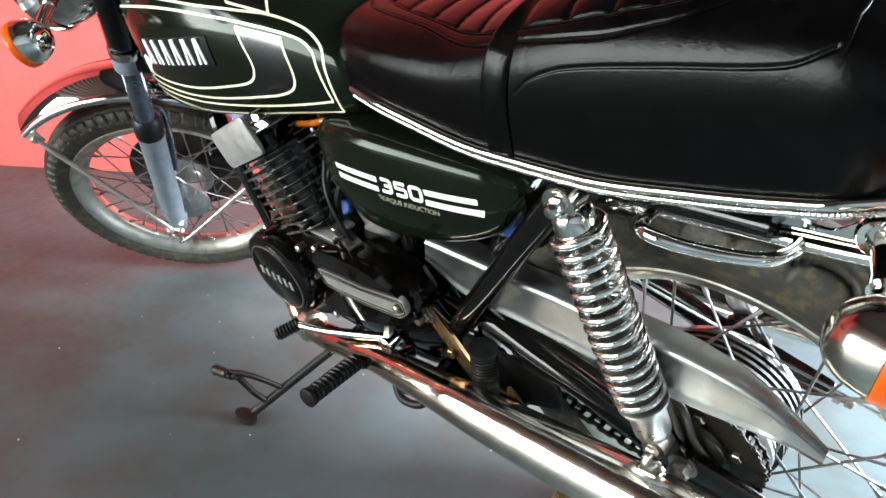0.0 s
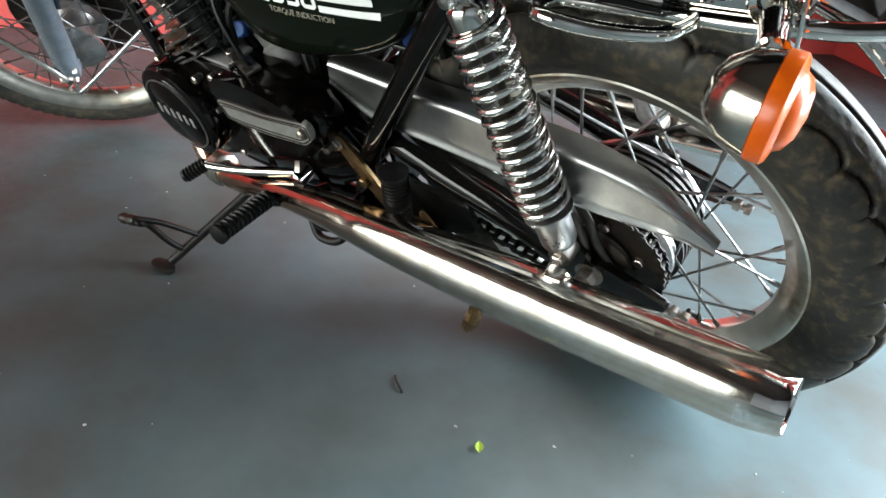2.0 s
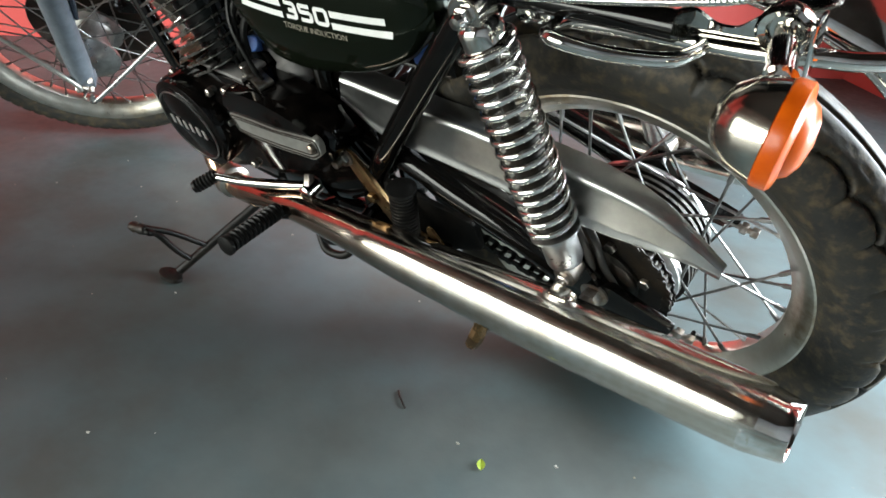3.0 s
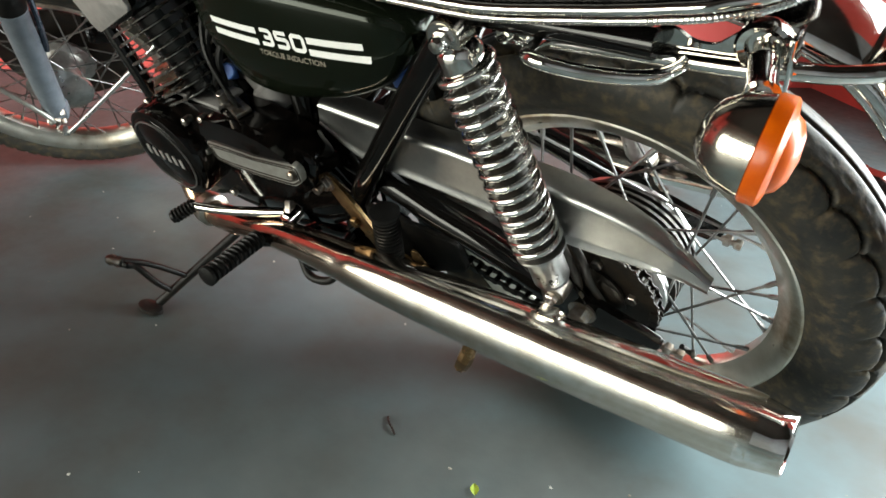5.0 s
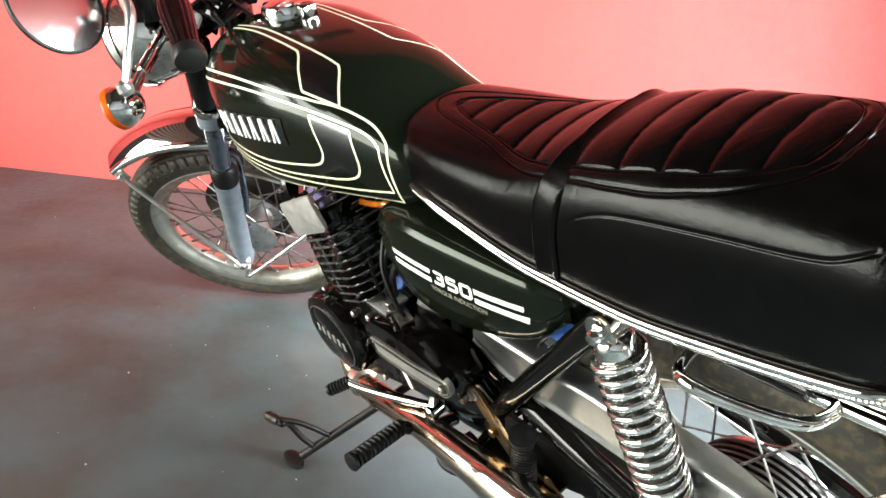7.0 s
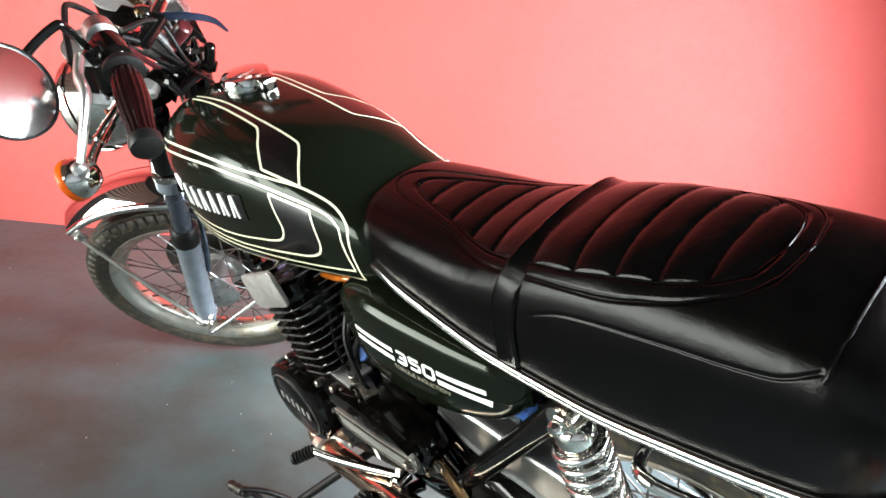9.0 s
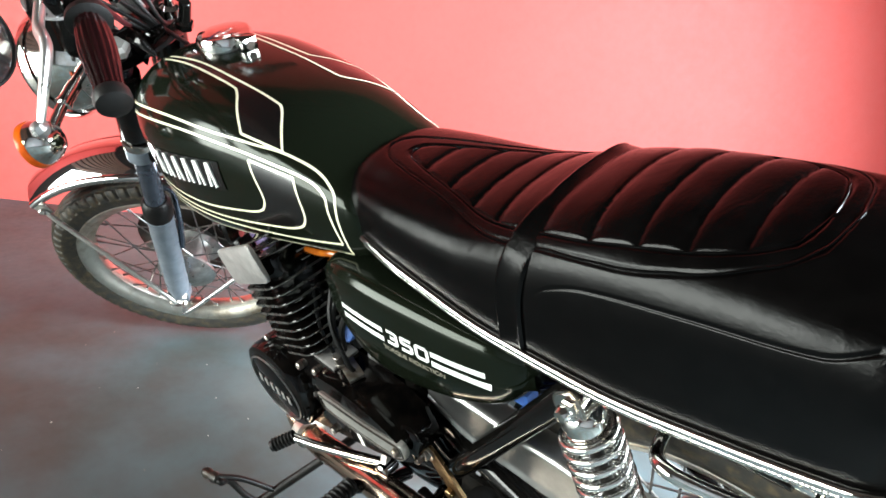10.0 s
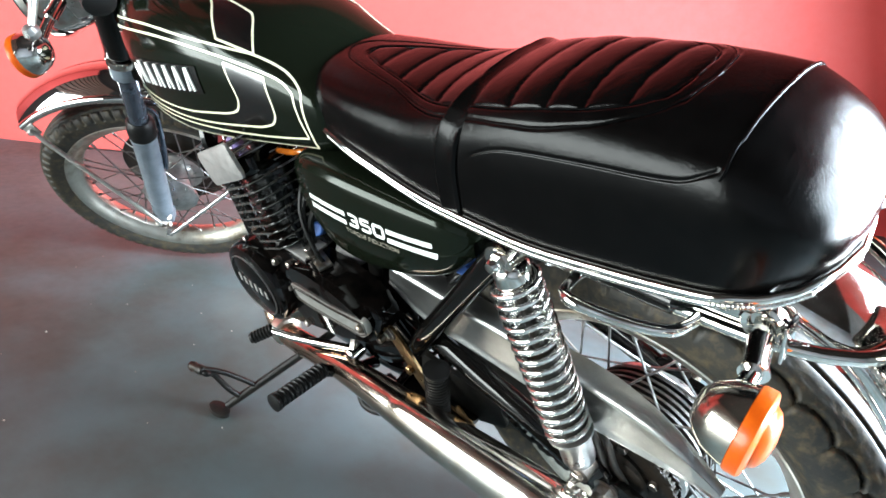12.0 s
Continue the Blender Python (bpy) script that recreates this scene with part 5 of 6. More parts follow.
# ribbed alloy strip on the cover
strip_out = [(-0.520, 0.157), (-0.514, 0.127), (-0.480, 0.124), (-0.421, 0.127), (-0.350, 0.135), (-0.331, 0.150), (-0.332, 0.174), (-0.421, 0.161), (-0.471, 0.160)]
strip = part("alloy_strip", slab(rounded(strip_out, 0.007), 0.010, side_m(-0.1722), 0.002), M_strip, lc, "flat silver cover strip with a raised border")
for gap, r in ((0.86, 0.0013), (0.62, 0.0010)):
    ring_pts = [Vector((-0.422 + (x + 0.422) * (0.97 if gap > 0.7 else 0.92), -0.1772, 0.148 + (x + 0.422) * 0.08 + (z - 0.148 - (x + 0.422) * 0.08) * gap)) for x, z in rounded(strip_out, 0.006)]
    part("strip_groove", tube(ring_pts, r, 6, closed=True), M_grime, strip, "dark groove round the panel")
for x, z, y in ((-0.345, 0.158, -0.176), (-0.527, 0.181, -0.160), (-0.575, 0.165, -0.160), (-0.655, 0.178, -0.160), (-0.56, 0.115, -0.160), (-0.545, 0.04, -0.160), (-0.50, 0.19, -0.158)):
    lathe([(0.0065, 0), (0.0065, 0.006), (0.004, 0.008), (0.003, 0.006), (0.001, 0.006)], 14, axis_m(Vector((x, y, z)), (0, -1, 0)), bm := bmesh.new())
    part("cover_screw", bm, M_steel, lc, "bright screw")

# cylinders with fins: the axis leans forward
TILT_CYL = radians(24)
CA = Vector((-math.sin(TILT_CYL), 0, math.cos(TILT_CYL)))
CB = Vector((math.cos(TILT_CYL), 0, math.sin(TILT_CYL)))
CYL0 = Vector((-0.548, 0, 0.205))


def cyl_m(y, h):
    p = CYL0 + CA * h + Vector((0, y, 0))
    return Matrix.Translation(p) @ Matrix((CB, (0, 1, 0), CA)).transposed().to_4x4()


def edged(fin):
    """Gives the rim of a fin a lighter metal that stands for its highlight."""
    fin.data.materials.append(M_fin_edge)
    for fc in fin.data.polygons:
        if abs(fc.normal.dot(CA)) < 0.3:
            fc.material_index = 1


for y in (-0.092, 0.092):
    barrel = part("cylinder", rod(CYL0 + Vector((0, y, 0)) - CA * 0.03, CYL0 + Vector((0, y, 0)) + CA * 0.15, 0.052, 32), M_engine, bike, "black finned cylinder")
    for k in range(9):
        w = 0.135 - 0.004 * abs(k - 5)
        out = rounded([(-w / 2, -0.078), (w / 2, -0.078), (w / 2, 0.078), (-w / 2, 0.078)], 0.028)
        edged(part("fin", slab(out, 0.0036, cyl_m(y, 0.004 + k * 0.0135), 0.0012, segs=1), M_engine, barrel))
    head_bm = slab(rounded([(-0.062, -0.07), (0.062, -0.07), (0.062, 0.07), (-0.062, 0.07)], 0.02), 0.03, cyl_m(y, 0.135), 0.006)
    headc = part("cylinder_head", head_bm, M_engine, bike, "black finned cylinder head")
    for k in range(5):
        out = rounded([(-0.062, -0.079), (0.062, -0.079), (0.062, 0.079), (-0.062, 0.079)], 0.012)
        edged(part("fin", slab([(x, z) for x, z in ellipse(0, 0, 0.066, 0.079, 24)], 0.0036, cyl_m(y, 0.125 + k * 0.013), 0.001, segs=1), M_engine, headc))
    plate_out = rounded([(-0.063, -0.028), (0.063, -0.028), (0.063, 0.028), (-0.063, 0.028)], 0.009)
    pm = cyl_m(y + math.copysign(0.081, y), 0.153) @ Matrix.Translation((0.011, 0, 0)) @ Matrix.Rotation(radians(90), 4, "X")
    part("fin_plate", slab(plate_out, 0.006, pm, 0.002), M_plate, headc, "flat grey cylinder head plate")
    part("plug", rod(CYL0 + Vector((0, y, 0)) + CA * 0.15, CYL0 + Vector((0, y, 0)) + CA * 0.225, 0.011, 14, 0.002), M_rubber, headc, "black spark plug cap")
    part("plug_lead", tube([CYL0 + Vector((0, y, 0)) + CA * 0.22, CYL0 + Vector((0.05, y * 0.8, 0)) + CA * 0.235, CYL0 + Vector((0.13, y * 0.4, 0)) + CA * 0.21], 0.0038, 8, 6), M_rubber, headc)
    # header pipe and silencer
    s = 1 if y > 0 else -1
    pipe = tube([(-0.635, y, 0.205), (-0.69, y * 1.05, 0.175), (-0.722, y * 1.2, 0.10), (-0.722, y * 1.42, 0.020), (-0.695, y * 1.66, -0.034), (-0.64, y * 1.80, -0.041), (-0.57, y * 1.85, -0.032)], 0.0212, 20, 8)
    exhaust = part("exhaust_pipe", pipe, M_heat, bike, "heat-browned chrome exhaust pipe")
    bm = lathe([(0.024, 0), (0.028, 0.002), (0.028, 0.022), (0.024, 0.024)], 28, axis_m(Vector((-0.665, y * 1.76, -0.041)), (1, s * 0.14, 0.08)))
    part("clamp", bm, M_rim, exhaust, "chrome pipe clamp")
    keys = [(-0.60, 0.0215), (-0.57, 0.0215), (-0.50, 0.0226), (-0.42, 0.0245), (-0.34, 0.0280), (-0.20, 0.0340), (0.0, 0.0388), (0.17, 0.0383), (0.21, 0.0376), (0.23, 0.0362)]
    bm = bmesh.new()
    rings = []
    for i in range(80):
        x = -0.60 + 0.83 * i / 79
        r = lerp_keys(keys, x)
        zc = lerp_keys([(-0.60, -0.032), (-0.45, -0.006), (-0.30, 0.008), (0.0, 0.0235), (0.27, 0.039)], x)
        yc = s * lerp_keys([(-0.60, 0.170), (-0.45, 0.172), (-0.2, 0.178), (0.27, 0.178)], x)
        rings.append([bm.verts.new((x, yc + r * math.cos(a), zc + r * math.sin(a) * (1.0 if x < -0.3 else 1.06))) for a in [2 * math.pi * k / 40 for k in range(40)]])
    ring_faces(bm, rings)
    muff = part("silencer", bm, M_silencer, bike, "long chrome silencer")
    # welded seam below and end cone
    em = axis_m(Vector((0.222, s * 0.178, 0.0363)), (1, 0, 0.057))
    part("end_cone", lathe([(0.0366, -0.004), (0.0376, -0.001), (0.0374, 0.002), (0.0355, 0.012), (0.0330, 0.026), (0.0310, 0.038), (0.0300, 0.039), (0.0290, 0.037), (0.0285, 0.022), (0.012, 0.020), (0.012, -0.01)], 48, em), M_chrome, muff, "tapered chrome silencer end")
    part("drain_bolt", tube([(-0.10, s * 0.185, -0.012), (-0.102, s * 0.194, -0.034), (-0.105, s * 0.203, -0.048), (-0.112, s * 0.208, -0.064)], [0.010, 0.010, 0.011, 0.009], 8, 3), M_zinc, muff, "rusty drain bolt")
    bm = slab(rounded([(-0.018, -0.010), (0.018, -0.010), (0.013, 0.008), (-0.013, 0.008)], 0.004), 0.016, side_m(s * 0.160) @ Matrix.Translation((0.0, 0.058, 0)), 0.004)
    part("silencer_lug", bm, M_old, muff, "chrome mounting lug")

# carburettors, throttle cables, fuel tap and hoses
for y in (-0.085, 0.085):
    m = axis_m(Vector((-0.475, y, 0.235)), (-0.45, 0, 0.9))
    carb = part("carburettor", lathe([(0.012, -0.075), (0.024, -0.07), (0.026, -0.035), (0.02, -0.03), (0.022, 0.03), (0.025, 0.034), (0.025, 0.05), (0.012, 0.06), (0.008, 0.08)], 24, m), M_plate, bike, "grey alloy carburettor")
    rod((-0.53, y, 0.225), (-0.41, y, 0.245), 0.022, 20, 0.003, bm := bmesh.new())
    part("intake_tube", bm, M_rubber, carb)
    bm = tube([(-0.51, y, 0.31), (-0.53, y * 0.9, 0.36), (-0.60, y * 0.6, 0.39), (-0.75, y * 0.4, 0.41)], 0.0035, 8, 6)
    part("throttle_cable", bm, M_rubber, carb)
bm = block((0.02, 0.02, 0.045), Matrix.Translation((-0.605, -0.080, 0.350)), 0.004)
rod((-0.605, -0.105, 0.350), (-0.605, -0.080, 0.350), 0.011, 16, 0.002, bm)
block((0.036, 0.006, 0.011), Matrix.Translation((-0.621, -0.107, 0.347)) @ Matrix.Rotation(0.2, 4, "Y"), 0.002, bm)
tap = part("fuel_tap", bm, M_plate, bike, "grey fuel tap")
part("tap_bowl", lathe([(0.006, -0.03), (0.013, -0.028), (0.014, 0), (0.008, 0.004)], 18, Matrix.Translation((-0.605, -0.080, 0.327))), M_plate, tap)
part("fuel_hose", tube([(-0.592, -0.096, 0.346), (-0.565, -0.101, 0.348), (-0.54, -0.104, 0.354), (-0.51, -0.104, 0.360), (-0.48, -0.10, 0.367), (-0.46, -0.085, 0.358), (-0.465, -0.08, 0.31)], 0.0048, 10, 6), M_hose, bike, "amber fuel hose")
part("hose_joint", rod((-0.582, -0.098, 0.3465), (-0.570, -0.1005, 0.3475), 0.0072, 12, 0.001), M_zinc, bike, "yellow hose clip")
for pts_, r_ in (([(-0.50, -0.10, 0.33), (-0.485, -0.135, 0.28), (-0.46, -0.145, 0.225), (-0.455, -0.14, 0.20)], 0.0035), ([(-0.53, -0.12, 0.31), (-0.51, -0.14, 0.26), (-0.50, -0.14, 0.215)], 0.003),
                 ([(-0.47, -0.05, 0.33), (-0.50, -0.11, 0.29), (-0.49, -0.135, 0.24), (-0.52, -0.13, 0.205)], 0.004), ([(-0.46, -0.1, 0.31), (-0.47, -0.13, 0.27), (-0.475, -0.135, 0.23)], 0.0045)):
    part("oil_line", tube(pts_, r_, 8, 6), M_rubber, bike, "thin black hose")
bm = block((0.10, 0.045, 0.006), Matrix.Translation((-0.53, -0.135, 0.209)) @ Matrix.Rotation(0.05, 4, "Y"), 0.002)
part("pump_cover", bm, M_plate, bike, "flat grey oil pump cover")
bm = rod((-0.478, -0.145, 0.205), (-0.476, -0.148, 0.228), 0.006, 12, 0.001)
hexbolt((-0.478, -0.145, 0.207), (0, 0, 1), 0.009, 0.006, bm)
block((0.05, 0.022, 0.006), Matrix.Translation((-0.465, -0.14, 0.204)) @ Matrix.Rotation(-0.3, 4, "Z"), 0.001, bm)
part("cable_adjuster", bm, M_steel, bike, "bright cable adjuster")
part("wire_tape", rod((-0.50, -0.10, 0.225), (-0.485, -0.12, 0.24), 0.011, 10, 0.002), M_blue, bike, "blue wire tape")
part("wire_connector", block((0.03, 0.02, 0.02), Matrix.Translation((-0.205, -0.08, 0.268)), 0.004), M_blue, bike, "blue wire connector")
# horn and coil below the tank front
part("horn", lathe([(0.01, -0.02), (0.035, -0.015), (0.042, 0.0), (0.038, 0.008), (0.012, 0.01)], 28, axis_m(Vector((-0.86, -0.07, 0.27)), (-0.6, -0.8, 0))), M_engine, bike, "black round horn")
part("wire_wrap", block((0.055, 0.022, 0.032), Matrix.Translation((-0.815, -0.052, 0.298)) @ Matrix.Rotation(0.4, 4, "Y"), 0.008, segs=3), M_lilac, bike, "crumpled lilac plastic wrap on the wiring")
part("reflector", lathe([(0.016, 0), (0.018, 0.003), (0.001, 0.006)], 20, axis_m(Vector((-0.885, -0.075, 0.345)), (-0.3, -1, 0))), M_amber, bike, "small amber reflector")

# gear lever, pegs, stands
bm = tube([(-0.447, -0.150, 0.024), (-0.50, -0.170, 0.022), (-0.555, -0.191, 0.022), (-0.600, -0.209, 0.029)], [0.0072, 0.0078, 0.0072, 0.0068], 14, 6)
lathe([(0.011, -0.014), (0.013, -0.012), (0.013, 0.012), (0.011, 0.014)], 18, axis_m(Vector((-0.44, -0.15, 0.02)), (0, -1, 0)), bm)
gear = part("gear_lever", bm, M_chrome, bike, "chrome gear lever")
bm = bmesh.new()
p0, dd = Vector((-0.598, -0.205, 0.030)), Vector((-0.55, -0.78, -0.22)).normalized()
lathe([(0.006, 0.0), (0.0105, 0.002)] + [(0.0105 + (0.0012 if k % 2 else -0.0008), 0.004 + k * 0.003) for k in range(13)] + [(0.009, 0.043), (0.005, 0.045)], 20, axis_m(p0, dd), bm)
part("pedal_rubber", bm, M_rubber, gear, "black ribbed rubber pedal sleeve")
part("pinch_bolt", hexbolt((-0.446, -0.140, 0.040), (0.25, -0.6, -0.6), 0.0075, 0.024), M_steel, gear, "bright pinch bolt")


def peg_rubber(a, b, r, n=11):
    a, b = Vector(a), Vector(b)
    h = (b - a).length
    prof = [(r * 0.55, 0), (r * 0.9, 0.003)]
    for k in range(n):
        z = 0.006 + k * (h - 0.012) / n
        st = (h - 0.012) / n
        prof += [(r * 0.8, z), (r, z + st * 0.25), (r, z + st * 0.65), (r * 0.8, z + st * 0.85)]
    prof += [(r * 1.08, h - 0.005), (r * 1.08, h), (r * 0.6, h + 0.002)]
    return lathe(prof, 24, axis_m(a, b - a))


peg = part("rider_footpeg", tube([(-0.455, -0.11, -0.05), (-0.462, -0.16, -0.03), (-0.468, -0.20, 0.004)], 0.011, 12, 5), M_black, bike, "rider footpeg with ribbed rubber")
part("peg_rubber", peg_rubber((-0.468, -0.198, 0.008), (-0.455, -0.302, 0.034), 0.0142), M_rubber, peg, "thick ribbed rubber")
part("peg_bracket", tube([(-0.46, -0.15, -0.055), (-0.43, -0.16, -0.075), (-0.39, -0.14, -0.06), (-0.38, -0.10, -0.04)], 0.010, 12, 5), M_black, peg)

br_out = rounded([(-0.360, 0.112), (-0.342, 0.120), (-0.330, 0.104), (-0.314, 0.080), (-0.292, 0.042), (-0.268, 0.008), (-0.200, -0.004), (-0.200, -0.014), (-0.245, -0.024), (-0.288, -0.018), (-0.314, 0.024), (-0.340, 0.066)], 0.012)
bracket = part("passenger_peg_bracket", slab(br_out, 0.005, side_m(-0.128), 0.0015), M_zinc, bike, "yellow zinc passenger footpeg bracket")
bm = hexbolt((-0.352, -0.130, 0.104), (0, -1, 0), 0.011, 0.01)
lathe([(0.014, 0), (0.014, 0.003)], 24, axis_m(Vector((-0.352, -0.1305, 0.104)), (0, -1, 0)), bm)
rod((-0.352, -0.14, 0.104), (-0.352, -0.152, 0.104), 0.006, 12, 0.001, bm)
part("bracket_bolt", bm, M_steel, bracket, "steel bolt and washer")
part("bracket_nut", hexbolt((-0.318, -0.131, 0.045), (0, -1, 0), 0.008, 0.008), M_zinc, bracket)
part("peg_foot", block((0.085, 0.036, 0.005), Matrix.Translation((-0.238, -0.145, -0.024)) @ Matrix.Rotation(-0.06, 4, "Y"), 0.002), M_zinc, bracket, "yellow zinc hinge plate")
bm = slab(rounded([(-0.216, -0.022), (-0.182, -0.010), (-0.186, 0.016), (-0.206, 0.048), (-0.214, 0.046)], 0.006), 0.0035, side_m(-0.142), 0.001)
part("peg_ear", bm, M_zinc, bracket, "yellow zinc hinge ear")
part("peg_rubber", peg_rubber((-0.256, -0.146, -0.004), (-0.248, -0.136, 0.096), 0.0185, 15), M_rubber, bracket, "folded ribbed rubber footpeg")
part("hinge_pin", rod((-0.214, -0.140, 0.006), (-0.212, -0.160, 0.004), 0.0055, 10, 0.001), M_steel, bracket)

# side stand
foot = Vector((-0.730, -0.306, -0.179))
top = Vector((-0.585, -0.095, -0.058))
stand = part("side_stand", tube([top, top.lerp(foot, 0.5), foot], 0.0082, 14, 4), M_matte, bike, "black steel side stand")
floor_up = Vector((0.009, 0.3896, 0.9209))
fm = axis_m(foot + Vector((-0.004, -0.016, 0.002)), floor_up)
part("stand_foot", lathe([(0.016, -0.006), (0.019, -0.004), (0.019, 0.003), (0.014, 0.006)], 20, fm @ Matrix.Diagonal((1.5, 0.85, 1, 1))), M_matte, stand, "worn stand foot")
tang = Vector((-0.718, -0.322, -0.044))
part("stand_tang", tube([top.lerp(foot, 0.88), top.lerp(foot, 0.88) + Vector((-0.004, -0.012, 0.035)), tang.lerp(top.lerp(foot, 0.88), 0.45) + Vector((0.0, 0.0, 0.022)), tang + Vector((0.022, 0.004, -0.004)), tang + Vector((0.008, 0.002, 0))], 0.0058, 12, 6), M_matte, stand)
part("stand_tang", tube([top.lerp(foot, 0.73), tang.lerp(top.lerp(foot, 0.73), 0.5) + Vector((0.0, 0.0, 0.012)), tang + Vector((0.015, 0.004, 0.005))], 0.0052, 12, 6), M_matte, stand)
part("tang_knob", lathe([(0.004, -0.02), (0.008, -0.018), (0.010, -0.006), (0.007, 0.002), (0.010, 0.012), (0.008, 0.02)], 14, axis_m(tang, (-1, -0.15, -0.1))), M_grime, stand, "rusty tang knob")
part("centre_stand", tube([(-0.42, -0.12, -0.06), (-0.30, -0.13, -0.075), (-0.16, -0.125, -0.06)], 0.011, 12, 5), M_matte, bike, "folded black centre stand")
part("stand_loop", tube([(-0.47, -0.15, -0.085), (-0.445, -0.165, -0.105), (-0.405, -0.16, -0.10), (-0.385, -0.14, -0.075)], 0.007, 10, 6), M_matte, bike, "black stand loop")

# ---- rear: swinging arm, chain, guard, shocks
for y in (-0.098, 0.098):
    arm = part("swingarm", tube([(-0.345, y * 0.85, 0.105), (-0.262, y * 0.97, 0.101), (-0.19, y * 1.02, 0.081), (-0.117, y * 1.02, 0.057), (-0.064, y * 1.02, 0.034), (-0.025, y * 1.02, 0.016)], 0.0172, 16, 5), M_black, bike, "black tubular swinging arm")
    bm = slab(rounded([(-0.07, 0.03), (-0.05, -0.01), (0.095, -0.024), (0.11, -0.002), (0.03, 0.026)], 0.008), 0.012, side_m(y), 0.002)
    part("axle_plate", bm, M_black, arm)
    lug = slab(rounded([(-0.045, 0.0), (-0.03, 0.055), (-0.005, 0.058), (0.03, 0.0)], 0.012), 0.014, side_m(y * 1.02), 0.003)
    part("shock_lug", lug, M_black, arm)
    s = 1 if y > 0 else -1
    bm = hexbolt((0.010, y + s * 0.007, 0.006), (0, s, 0), 0.0135, 0.015)
    lathe([(0.018, 0), (0.018, 0.003)], 24, axis_m(Vector((0.010, y + s * 0.006, 0.006)), (0, s, 0)), bm)
    rod((0.010, y + s * 0.020, 0.006), (0.010, y + s * 0.030, 0.006), 0.0105, 16, 0.002, bm)
    part("axle_nut", bm, M_steel, arm, "steel axle nut")
    bm = rod((0.06, y * 0.98, -0.008), (0.128, y * 0.96, -0.018), 0.004, 10)
    hexbolt((0.108, y * 0.965, -0.015), (1, 0, -0.15), 0.0085, 0.009, bm)
    hexbolt((0.122, y * 0.965, -0.017), (1, 0, -0.15), 0.0075, 0.009, bm)
    part("chain_adjuster", bm, M_steel, arm, "threaded chain adjuster")
part("axle_washer", lathe([(0.024, 0), (0.03, 0.004), (0.024, 0.008)], 28, axis_m(Vector((0.02, -0.075, 0.01)), (0, -1, 0))), M_grime, rw)

# Added black sheet that keeps the gap beside the tyre dark.
bm = slab(rounded([(-0.315, 0.085), (-0.16, 0.045), (-0.075, 0.012), (-0.075, -0.062), (-0.16, -0.052), (-0.30, -0.008)], 0.02), 0.012, side_m(-0.046), 0.003)
part("gap_filler", bm, M_matte, bike, "matt black plate added to darken the gap beside the tyre")

# Added black plates: they stand for the darkness between swinging arm and silencer.
bm = slab(rounded([(-0.40, 0.035), (-0.30, 0.030), (-0.18, 0.020), (-0.17, -0.030), (-0.24, -0.062), (-0.40, -0.065)], 0.012), 0.008, side_m(-0.088), 0.002)
block((0.16, 0.07, 0.008), Matrix.Translation((-0.31, -0.122, -0.052)), 0.003, bm)
part("dark_filler_plate", bm, M_matte, bike, "matt black plate added to darken the space under the swinging arm")

# sprocket and chain
n_t = 40
out = []
for k in range(n_t * 4):
    a = 2 * math.pi * k / (n_t * 4)
    r = (0.083, 0.088, 0.088, 0.083)[k % 4]
    out.append((r * math.cos(a), r * math.sin(a)))
sprocket = part("rear_sprocket", slab(out, 0.006, side_m(-0.066), 0, segs=1), M_grime, bike, "oily black rear sprocket")
part("sprocket_hub", lathe([(0.02, 0), (0.05, 0.0), (0.052, 0.006), (0.04, 0.012), (0.02, 0.014)], 32, axis_m(Vector((0, -0.069, 0)), (0, -1, 0))), M_grime, sprocket)
for k in range(6):
    a = k * math.pi / 3 + 0.3
    part("sprocket_bolt", hexbolt((0.06 * math.cos(a), -0.069, 0.06 * math.sin(a)), (0, -1, 0), 0.0075, 0.007), M_steel, sprocket)
R1, R2, gx, gz = 0.086, 0.034, -0.44, 0.075
loop = []
for k in range(0, 31):
    a = radians(100) - k * radians(190) / 30
    loop.append(Vector((R1 * math.cos(a), -0.066, R1 * math.sin(a))))
for k in range(1, 24):
    loop.append(Vector((R1 * math.cos(radians(-90)), -0.066, R1 * math.sin(radians(-90)))).lerp(Vector((gx, -0.066, gz - R2)), k / 24) - Vector((0, 0, 0.012 * math.sin(math.pi * k / 24))))
for k in range(0, 11):
    a = radians(-90) - k * radians(180) / 10
    loop.append(Vector((gx + R2 * math.cos(a), -0.066, gz + R2 * math.sin(a))))
for k in range(1, 24):
    loop.append(Vector((gx, -0.066, gz + R2)).lerp(loop[0], k / 24))
dist = [0.0]
for a, b in zip(loop, loop[1:] + loop[:1]):
    dist.append(dist[-1] + (b - a).length)
count = round(dist[-1] / 0.0159)
bm = bmesh.new()
ring = loop + loop[:1]


def chain_at(s):
    s %= dist[-1]
    for i in range(len(loop)):
        if dist[i + 1] >= s:
            return ring[i].lerp(ring[i + 1], (s - dist[i]) / max(1e-9, dist[i + 1] - dist[i]))
    return ring[-1]


